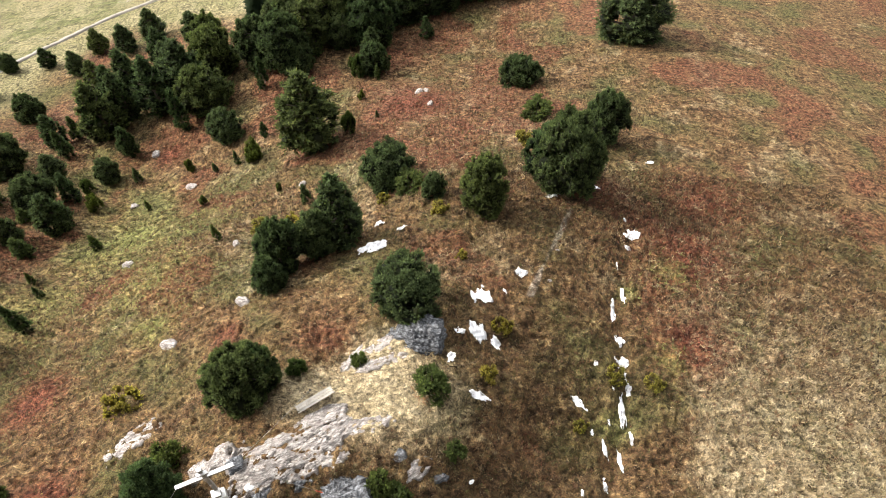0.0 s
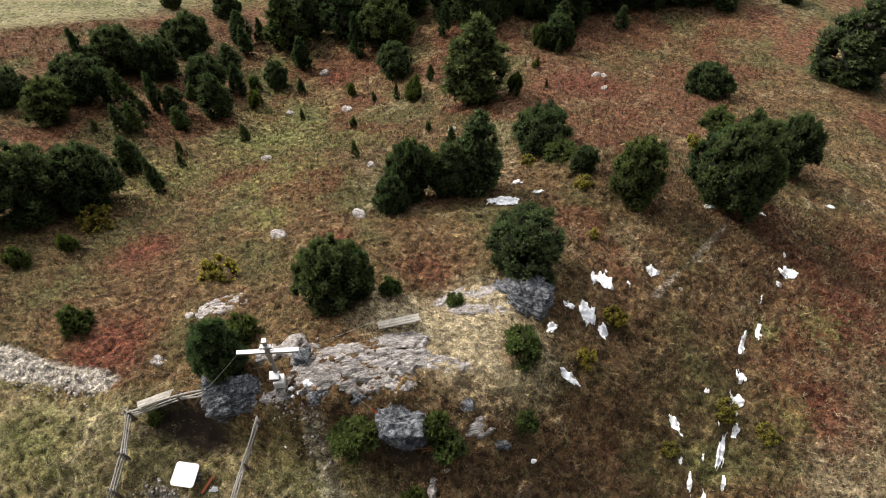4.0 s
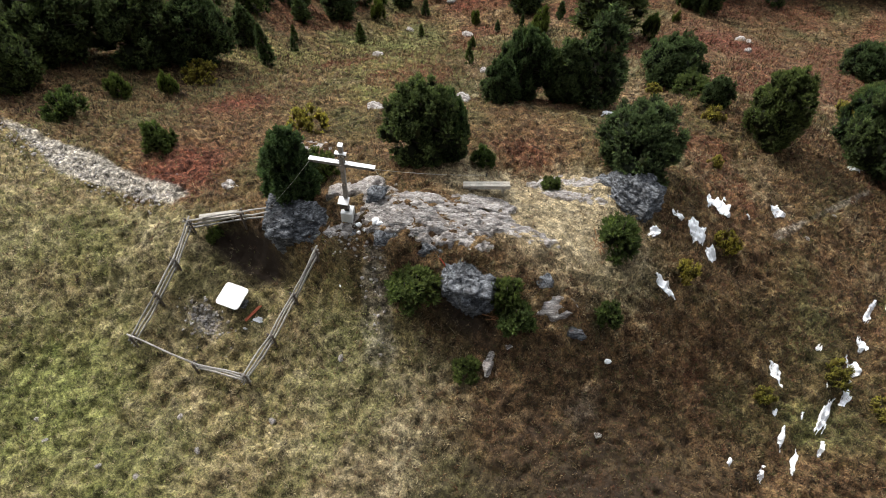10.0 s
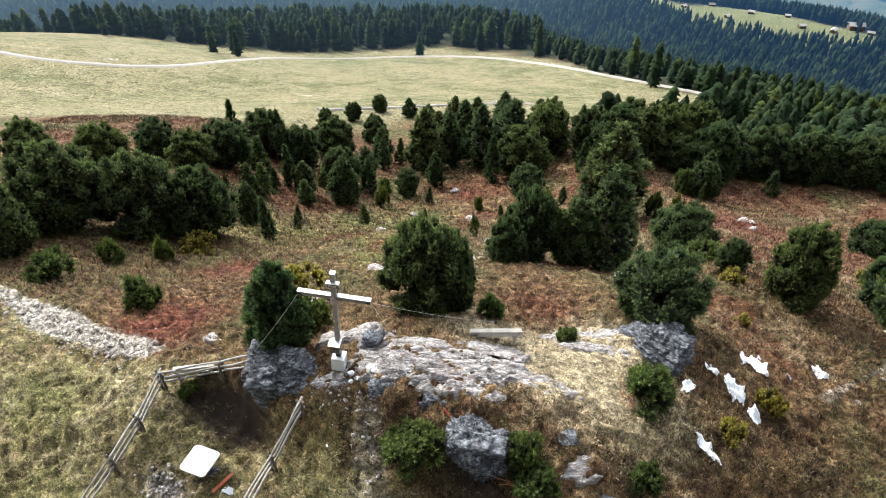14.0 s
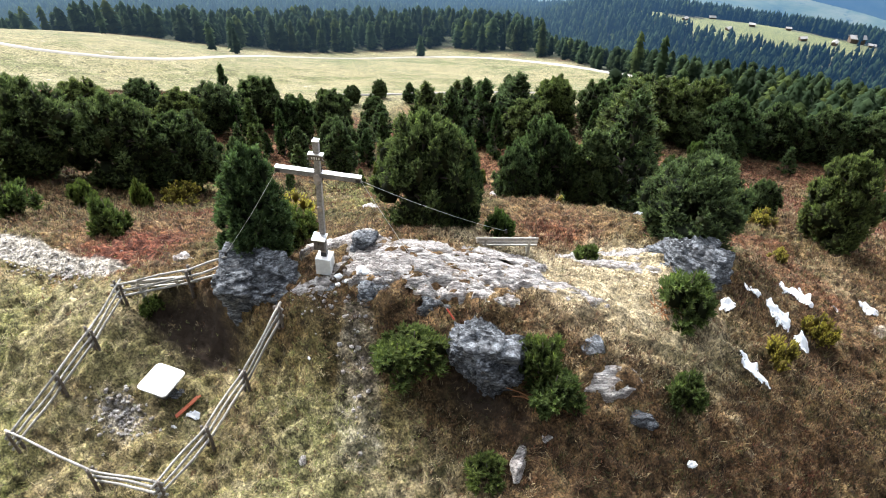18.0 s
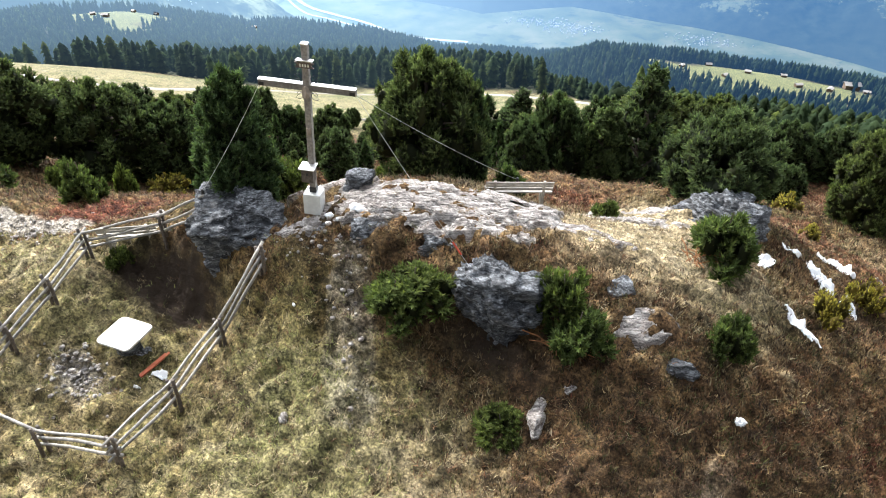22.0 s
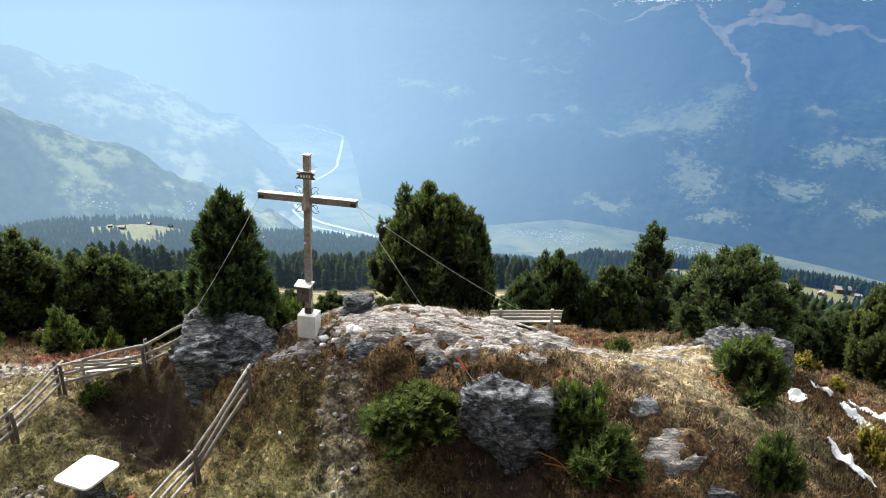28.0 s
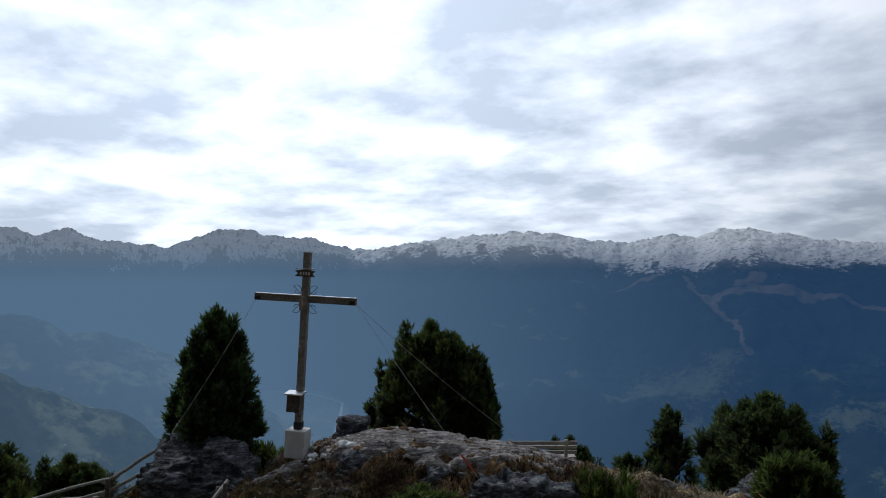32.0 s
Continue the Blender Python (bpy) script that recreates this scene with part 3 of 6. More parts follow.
def bank(x, y):
    a = np.exp(-(((x + 13.2) / 2.2) ** 2 + ((y - 5.45) / 0.75) ** 2)) * 1.15
    b = np.exp(-(((x + 12.9) / 2.1) ** 2 + ((y - 4.3) / 0.75) ** 2)) * -1.0
    c = np.exp(-(((x + 4.3) / 1.4) ** 2 + ((y - 5.8) / 0.75) ** 2)) * -0.5
    # turf ledge above the cliff rock
    d = np.exp(-(((x + 5.0) / 1.2) ** 2 + ((y - 8.2) / 0.75) ** 2)) * 0.35
    return a + b + c + d


def lumps(x, y):
    """Tussocks and hummocks."""
    u, v = along(x, y)
    d = np.sqrt(u * u + v * v)
    a = fbm(x * 0.9, y * 0.9, 3, 5) - 0.5
    b = np.abs(fbm(x * 2.3, y * 2.3, 3, 9) - 0.5)
    fade = 1 - step(30, 120, d)
    trod = np.exp(-(((x + 5.0) / 4.0) ** 2 + ((y - 12.3) / 2.2) ** 2))
    c = (vnoise(x * 3.1, y * 3.1, 3) - 0.5) * (1 - step(18, 30, d))
    # cushions of dwarf shrubs: round tops with sharp dips between them
    f = 0.55 - np.abs(fbm(x * 1.5 + 3, y * 1.5, 2, 15) - 0.5) * 3.2
    g = 0.5 - np.abs(vnoise(x * 3.9, y * 3.9 + 5, 19) - 0.5) * 2.0
    c = c + (1.0 * f + 1.35 * g) * (1 - step(24, 46, d))
    w = 0.5 * a
    ditch = np.minimum(np.minimum(seg(x + w, y, 14.2, 28.5, 11.4, 20.5), seg(x + w, y, 11.4, 20.5, 10.7, 13.0)), seg(x + w, y, 10.7, 13.0, 8.4, 7.0))
    return (a * 0.56 - b * 0.50 + c * 0.15) * (0.25 + 0.75 * fade) * (1 - 0.75 * trod) - 0.38 * np.exp(-(ditch / 0.55) ** 2)


def land(x, y):
    return hill(x, y) + lumps(np.asarray(x, float), np.asarray(y, float))


def blob(x, y, cx, cy, r, q=1.0):
    return np.exp(-(((x - cx) / r) ** 2 + ((y - cy) / (r * q)) ** 2))


def seg(x, y, ax, ay, bx, by):
    dx, dy = bx - ax, by - ay
    t = np.clip(((x - ax) * dx + (y - ay) * dy) / (dx * dx + dy * dy), 0, 1)
    return np.hypot(x - ax - t * dx, y - ay - t * dy)


def cover(x, y):
    """What grows where: straw, green, red shrubs, bare ground; the rest is brown heath."""
    w = fbm(x * 0.22, y * 0.22, 3, 31) - 0.5
    straw = step(1.5, -4.5, x + 0.5 * (y - 1) + 3 * w) * step(6.5, 2.5, y + 2 * w) * 0.5
    straw = np.maximum(straw, 0.95 * blob(x, y, -6.2, 12.4, 3.4, 0.6))
    straw = np.maximum(straw, 0.95 * blob(x, y, -2.8, 12.3, 4.2, 0.75))
    straw = np.maximum(straw, 0.90 * blob(x, y, -3.0, 14.4, 3.0, 0.8))
    straw = np.maximum(straw, 0.75 * blob(x, y, -18.0, 3.0, 4.0, 0.6))
    straw = np.maximum(straw, (0.55 * step(30, 4, y) + 0.14) * step(11.5, 16.0, x - 0.02 * (y - 14) ** 2 * 0.2 + 5 * w) * step(60, 20, y))
    straw = np.maximum(straw, 0.30 * step(0.52, 0.68, fbm(x * 0.35, y * 0.35, 3, 77)) * step(14, 22, y))
    green = np.maximum(np.maximum(0.38 * step(-3, -6, x) * step(7, 4, y), 0.8 * blob(x, y, -17.5, -5.0, 5.5)), 0.7 * blob(x, y, -11.5, -6.5, 4.5))
    for cx, cy, r, a in ((-30, 38, 10, 0.40), (-38, 48, 8, 0.40), (-22, 34, 6, 0.40), (-21, 1, 4, 0.55), (-22, 25, 5.5, 0.55), (-28, 33, 7, 0.6), (-19, 20, 2.5, 0.6), (-33, 24, 6, 0.5), (14.5, 17, 1.2, 0.9), (16, 24, 1.5, 0.9), (9.8, 12.0, 1.6, 0.5), (12.5, 22, 1.0, 0.6)):
        green = np.maximum(green, a * blob(x, y, cx, cy, r))
    red = np.zeros_like(x)
    for cx, cy, r, a in ((-20.5, 6.6, 3.0, 0.95), (-25.5, 14.5, 3.0, 0.85), (-6.8, 16.4, 2.2, 0.6), (-9.5, 24, 2.5, 0.5), (18.0, 26, 4.5, 0.75), (16.0, 18, 3.0, 0.8), (21, 33, 5, 0.7), (-3, 50, 7, 0.8), (-13, 17.5, 1.6, 0.7), (-30, 49, 3.0, 0.8), (1.5, 43, 5, 0.6), (-17.5, 20.5, 1.5, 0.5), (4.5, 10.5, 1.2, 0.4)):
        red = np.maximum(red, a * blob(x, y, cx, cy, r))
    red = np.maximum(red, 0.55 * step(0.49, 0.62, fbm(x * 0.16, y * 0.16, 3, 53)) * step(15, 24, y))
    bare = 0.8 * step(0.75, 0.25, seg(x, y, -36, 4.9, -24, 4.3) + 1.8 * w) + 0.8 * step(0.75, 0.25, seg(x, y, -24, 4.3, -19.2, 5.0) + 1.8 * w)
    bare = np.maximum(bare, 0.5 * step(0.34, 0.08, seg(x, y, 9.5, 29.5, 5.5, 20.5) + 1.1 * w))
    bare = np.maximum(bare, 0.38 * step(0.6, 0.2, seg(x, y, -8.3, 6.2, -6.4, 3.6) + 1.0 * w))
    bare = np.maximum(bare, 0.75 * blob(x, y, -13.8, 1.1, 1.0, 0.6))
    bare = np.maximum(bare, 0.35 * blob(x, y, 1.5, 6.2, 0.8, 1.8))
    straw = straw * (1 - 0.6 * np.clip(green, 0, 1))
    return np.clip(np.stack([straw, green, red, bare], -1), 0, 1)


def zone(x, y):
    """Far ground: pale pasture, forest floor, green hay meadows."""
    u, v = along(x, y)
    w = fbm(x * 0.02, y * 0.02, 3, 12) - 0.5
    near_edge = np.interp(v, [-60, -46, -41, -29, -12.7, -7.4, 5, 15, 30, 60], [58, 60, 60, 60, 70, 74, 80, 74, 60, 58])
    edge = np.interp(v, [-400, -155, -97, -68, -54, -34, -16, 3, 20, 34, 38, 45, 56, 62], [300, 200, 182, 182, 186, 196, 204, 204, 184, 166, 148, 130, 106, 60])
    pasture = step(near_edge - 4, near_edge + 5, u + 14 * w) * step(edge + 3, edge - 3, u) * step(62, 56, v)
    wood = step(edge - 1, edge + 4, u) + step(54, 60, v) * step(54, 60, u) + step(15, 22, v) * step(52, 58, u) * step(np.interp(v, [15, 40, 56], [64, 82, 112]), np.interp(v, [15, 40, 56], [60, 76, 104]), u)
    r, a = np.hypot(x, y), HEADING - np.degrees(np.arctan2(-x, y))
    hay = np.exp(-(((a - 25.5) / 8.0) ** 2 + ((r - 612) / 48) ** 2)) * 1.25 + np.exp(-(((a - 15.5) / 2.0) ** 2 + ((r - 640) / 22) ** 2))
    hay = hay + 1.25 * np.exp(-(((a + 24.5) / 4.6) ** 2 + ((r - 850) / 70) ** 2)) + 1.2 * np.exp(-(((a + 9.2) / 2.6) ** 2 + ((r - 900) / 55) ** 2)) + 1.1 * np.exp(-(((a + 15.6) / 1.5) ** 2 + ((r - 860) / 40) ** 2))
    hay = step(0.45, 0.56, hay + 0.8 * w + 0.5 * (fbm(x * 0.06, y * 0.06, 3, 22) - 0.5))
    wood = np.clip(wood, 0, 1) * (1 - hay)
    pasture = pasture * (1 - np.clip(wood, 0, 1))
    # peat with the overhang's shade painted in, dark cliff foot, dark heath downslope
    soil_and_shade = 1.1 * blob(x, y, -13.6, 4.35, 1.9, 0.5) + 0.7 * blob(x, y, -4.3, 6.3, 1.5, 0.35) + 0.5 * blob(x, y, -15.0, 4.2, 1.0, 0.5) + 0.78 * blob(x, y, 5.0, 2.0, 8.0, 0.85)
    return np.stack([pasture, wood, hay, np.clip(soil_and_shade, 0, 1)], -1)


def spaced(lo, hi, fine, far, growth):
    mid = list(np.arange(lo, hi + fine, fine))
    out, s, p = [], fine, mid[-1]
    while p < far:
        s *= growth
        p += s
        out.append(p)
    out2, s, p = [], fine, mid[0]
    while p > -far:
        s *= growth
        p -= s
        out2.append(p)
    return np.array(out2[::-1] + mid + out)


def build_ground():
    xs, ys = spaced(-21, 17, 0.125, 4850, 1.045), spaced(-8, 31, 0.125, 4850, 1.045)
    gx, gy = np.meshgrid(xs, ys)
    x, y = gx.ravel(), gy.ravel()
    z = land(x, y)
    ny, nx = gx.shape
    i = np.arange((ny - 1) * (nx - 1))
    a = (i // (nx - 1)) * nx + i % (nx - 1)
    faces = np.stack([a, a + 1, a + nx + 1, a + nx], 1)
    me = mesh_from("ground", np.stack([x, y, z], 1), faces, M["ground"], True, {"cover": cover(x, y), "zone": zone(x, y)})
    me.materials.append(M["valley"])
    # the valley floor far below takes the hazy material
    cx, cy = x[faces].mean(1), y[faces].mean(1)
    far_off = ((cx * AHEAD[0] + cy * AHEAD[1]) > 1060) | (z[faces].mean(1) < VALLEY + 5)
    me.polygons.foreach_set("material_index", far_off.astype(np.int32))
    ob = part("ground", me)
    tagged(ob, "autumn mountain heath with straw grass and red dwarf shrubs falling to a valley", "ground", kind="structure")
    return ob


# ---- hazy distance ----


def m_hazy(kind):
    def build(nt, n, l, b):
        p = place(nt)
        sx = n.new("ShaderNodeSeparateXYZ")
        l.new(p, sx.inputs[0])
        wide = tex_noise(nt, 0.0021, 7, 0.6, p)
        mid = tex_noise(nt, 0.009, 6, 0.65, p)
        fine = tex_noise(nt, 0.03, 6, 0.65, p)
        wood = ramp_of(nt, fine, [(0.35, (0.012, 0.024, 0.020)), (0.65, (0.060, 0.080, 0.056))])
        if kind == "mountain":
            c = mix_of(nt, ramp_of(nt, wide, [(0.40, (0, 0, 0)), (0.62, (1, 1, 1))]), wood, (0.042, 0.055, 0.040))
            hgt = math_of(nt, "ADD", sx.outputs[2], math_of(nt, "MULTIPLY", math_of(nt, "SUBTRACT", mid, 0.5), 260.0))
            alp = n.new("ShaderNodeMapRange")
            alp.inputs[1].default_value, alp.inputs[2].default_value = 20.0, 75.0
            l.new(hgt, alp.inputs[0])
            c = mix_of(nt, alp.outputs[0], c, mix_of(nt, fine, (0.075, 0.075, 0.070), (0.17, 0.16, 0.14)))
            at = n.new("ShaderNodeAttribute")
            at.attribute_name = "cover"
            sp = n.new("ShaderNodeSeparateColor")
            l.new(at.outputs["Color"], sp.inputs[0])
            frayed = math_of(nt, "ADD", sp.outputs[1], math_of(nt, "MULTIPLY", math_of(nt, "SUBTRACT", tex_noise(nt, 0.02, 8, 0.75, p), 0.5), 1.5))
            c = mix_of(nt, ramp_of(nt, frayed, [(0.36, (0, 0, 0)), (0.56, (1, 1, 1))]), c, mix_of(nt, fine, (0.19, 0.16, 0.11), (0.30, 0.26, 0.19)))
            grassy = math_of(nt, "ADD", sp.outputs[2], math_of(nt, "MULTIPLY", math_of(nt, "SUBTRACT", tex_noise(nt, 0.045, 9, 0.85, p), 0.5), 5.0))
            grassy = math_of(nt, "MULTIPLY", ramp_of(nt, grassy, [(0.48, (0, 0, 0)), (0.72, (0.95, 0.95, 0.95))]), ramp_of(nt, sp.outputs[2], [(0.04, (0, 0, 0)), (0.2, (1, 1, 1))]))
            c = mix_of(nt, grassy, c, mix_of(nt, tex_noise(nt, 0.05, 6, 0.7, p), (0.10, 0.14, 0.07), (0.27, 0.29, 0.18)))
            streak = n.new("ShaderNodeMapping")
            streak.inputs["Scale"].default_value = (1.0, 1.0, 0.28)
            l.new(p, streak.inputs[0])
            flake = tex_noise(nt, 0.046, 9, 0.80, streak.outputs[0])
            sn = math_of(nt, "ADD", sp.outputs[0], math_of(nt, "MULTIPLY", math_of(nt, "SUBTRACT", flake, 0.5), 4.6))
            c = mix_of(nt, math_of(nt, "MULTIPLY", ramp_of(nt, sp.outputs[0], [(0.02, (0, 0, 0)), (0.12, (1, 1, 1))]), ramp_of(nt, sn, [(0.46, (0, 0, 0)), (0.56, (1, 1, 1))])), c, (0.97, 0.97, 0.98))
        elif kind in ("hillside", "spur"):
            c = mix_of(nt, math_of(nt, "MULTIPLY", ramp_of(nt, tex_noise(nt, 0.0045, 5, 0.6, p), [(0.48, (0, 0, 0)), (0.56, (1, 1, 1))]), ramp_of(nt, tex_noise(nt, 0.013, 7, 0.7, p), [(0.44, (0, 0, 0)), (0.56, (1, 1, 1))])), wood, (0.24, 0.27, 0.16))
        elif kind == "river":
            c = mix_of(nt, mid, (0.50, 0.54, 0.56), (0.66, 0.70, 0.72))
        else:
            c = ramp_of(nt, mid, [(0.35, (0.07, 0.095, 0.05)), (0.5, (0.125, 0.15, 0.075)), (0.65, (0.20, 0.205, 0.12))])
            c = mix_of(nt, ramp_of(nt, tex_noise(nt, 0.016, 7, 0.7, p), [(0.56, (0, 0, 0)), (0.62, (0.7, 0.7, 0.7))]), c, wood)
        l.new(c, b.inputs["Base Color"])
        b.inputs["Roughness"].default_value = 1.0
        b.inputs["Specular IOR Level"].default_value = 0.0
        # haze is glow from these surfaces, its amount set by kind
        air_glow(nt, n, l, b.outputs[0], p, 300.0, 2600.0, 0.16, {"hillside": 0.66, "spur": 0.54, "valley": 0.76, "river": 0.70}.get(kind, 0.76))
    return build


M["valley"] = material("hazy_valley_floor", m_hazy("valley"))
M["mountain"] = material("hazy_mountain", m_hazy("mountain"))
M["hillside"] = material("hazy_hillside", m_hazy("hillside"))
M["spur"] = material("hazy_spur", m_hazy("spur"))


def fan(name, a0, a1, na, ns, height, mat, label, category, extra=None):
    a, s = np.meshgrid(np.linspace(a0, a1, na), np.linspace(0, 1, ns))
    a, s = a.ravel(), s.ravel()
    r, z = height(a, s)
    x, y = polar(a, r)
    i = np.arange((ns - 1) * (na - 1))
    k = (i // (na - 1)) * na + i % (na - 1)
    faces = np.stack([k, k + 1, k + na + 1, k + na], 1)
    cols = {"cover": extra(a, s, z)} if extra else None
    ob = part(name, mesh_from(name, np.stack([x, y, z], 1), faces, mat, True, cols))
    return tagged(ob, label, category, kind="structure")


RIDGE_A = [-60, -32.5, -30.5, -28.4, -26.1, -21.5, -19.9, -17.3, -15.2, -13.0, -10.3, -7.6, -5.8, -3.3, 0.7, 4.0, 7.1, 9.9, 14.3, 17.8, 19.9, 21.5, 24.1, 26.5, 29.4, 32.4, 60]
RIDGE_E = [3.6, 3.56, 3.02, 3.48, 2.71, 2.26, 2.8, 3.71, 3.52, 3.18, 2.88, 2.1, 2.05, 2.65, 3.01, 3.31, 3.6, 3.1, 2.48, 3.04, 2.82, 3.43, 3.35, 2.85, 2.28, 2.15, 2.6]
FOOT_A = [-60, -25, -16, -9.8, -7.9, -7.3, -6.9, -3.1, 3.1, 10.2, 17.2, 23.7, 40, 60]
FOOT_R = [4000, 4000, 4000, 3900, 3500, 2800, 2330, 2113, 1983, 2080, 1993, 1960, 1800, 1600]


def range_height(a, s):
    foot, top = np.interp(a, FOOT_A, FOOT_R), 4450.0
    r = foot + (top - foot) * s
    crest = np.tan(np.radians(np.interp(a, RIDGE_A, RIDGE_E))) * top + 4
    n1 = fbm(a * 0.30, s * 7.0, 5, 71) - 0.5
    spurs = np.abs(fbm(a * 0.10 + 3 + s * 0.8, s * 2.2, 3, 83) - 0.5)
    prof = s ** 0.92
    z = VALLEY - 6 + (crest - VALLEY + 6) * prof
    z = z + (n1 * 90 - spurs * 240) * np.sin(np.pi * np.clip(s, 0, 1)) ** 0.8
    jag = (fbm(a * 1.1, s * 24.0, 4, 91) - 0.5) * 70 - np.abs(fbm(a * 2.6, s * 60, 5, 95) - 0.5) * 85 + 12
    z = z + 0.5 * jag * step(0.72, 0.98, s)
    return r, z


def range_cover(a, s, z):
    line = np.interp(a, [-40, -22, -16, -8, -3, 4, 12, 16, 20, 27, 40], [0.84, 0.86, 0.80, 0.88, 0.90, 0.83, 0.85, 0.77, 0.74, 0.78, 0.82])
    snow = 0.80 * step(line - 0.05, line + 0.10, s + 0.22 * (fbm(a * 0.9, s * 16, 4, 44) - 0.5))
    # ski runs and bare alps under the crest, hay meadows and farms on the lower side
    wob = fbm(a * 1.3, s * 40, 3, 63) - 0.5
    a2, s2 = a + 0.9 * wob, s * 30 + 1.2 * (fbm(a * 0.9 + 4, s * 30, 3, 64) - 0.5)
    run, hay = np.zeros_like(a), np.zeros_like(a)
    for a0, s0, a1, s1, w in ((19.1, 0.73, 20.4, 0.59, 0.30), (20.4, 0.59, 22.4, 0.46, 0.50), (22.4, 0.46, 23.5, 0.34, 0.22), (20.8, 0.58, 24.0, 0.62, 0.7), (24.0, 0.63, 27.5, 0.61, 1.0), (27.0, 0.63, 33, 0.62, 0.5), (17.3, 0.71, 14.0, 0.67, 0.35), (23.0, 0.64, 24.5, 0.70, 0.6)):
        run = np.maximum(run, step(1.1 * w, 0.1 * w, seg(a2, s2, a0, s0 * 30, a1, s1 * 30)))
    for ca, cs, ra, rs in ((19.3, 0.27, 3.6, 0.075), (21.8, 0.33, 1.8, 0.03), (16.5, 0.24, 2.4, 0.03), (20.3, 0.125, 2.2, 0.035), (19.2, 0.16, 1.3, 0.02), (27.3, 0.14, 2.2, 0.03), (30.3, 0.22, 3.2, 0.022), (28.3, 0.315, 1.3, 0.016), (31.5, 0.26, 2.0, 0.014), (3.4, 0.24, 2.6, 0.010), (10.7, 0.295, 0.9, 0.016), (8.0, 0.245, 1.2, 0.010), (7.6, 0.41, 0.7, 0.012), (9.2, 0.42, 0.9, 0.010), (4.4, 0.47, 0.7, 0.010), (11.2, 0.57, 0.6, 0.020), (7.2, 0.53, 0.5, 0.010), (11.3, 0.66, 1.5, 0.010), (6.5, 0.47, 0.6, 0.006), (32.6, 0.12, 1.2, 0.020), (1.0, 0.31, 1.5, 0.020), (2.0, 0.19, 1.4, 0.008), (33.0, 0.37, 1.0, 0.008), (-2.0, 0.36, 1.6, 0.016), (14.0, 0.22, 1.5, 0.012), (13.4, 0.05, 2.4, 0.016), (22.5, 0.05, 2.0, 0.014)):
        hay = np.maximum(hay, np.exp(-(((a2 - ca) / ra) ** 2 + ((s2 / 30 - cs) / rs) ** 2)))
    return np.stack([snow, np.clip(run, 0, 1), hay, 1 + 0 * a], -1)


def left_height(a, s):
    # a forested spur on the sunny side, running down to the river
    top = np.interp(a, [-60, -31.4, -28.2, -23.6, -21.1, -16.3, -14.5, -12, -9], [-40, -134, -183, -242, -309, -430, -520, -620, -660])
    r = 2050 + 850 * s
    z = VALLEY - 8 + (top - VALLEY + 8) * np.clip(s * 1.05, 0, 1) ** 0.9
    return r, z + (fbm(a * 0.5, s * 3, 4, 15) - 0.5) * 60 * s


def near_height(a, s):
    top = np.interp(a, [-60, -32.1, -29, -25.5, -21.8, -17.8, -13.5, -9], [-60, -215, -268, -318, -393, -471, -545, -650])
    r = 1250 + 620 * s
    z = VALLEY - 8 + (top - VALLEY + 8) * np.clip(s * 1.05, 0, 1) ** 0.9
    return r, z + (fbm(a * 0.7, s * 4, 4, 19) - 0.5) * 45 * s


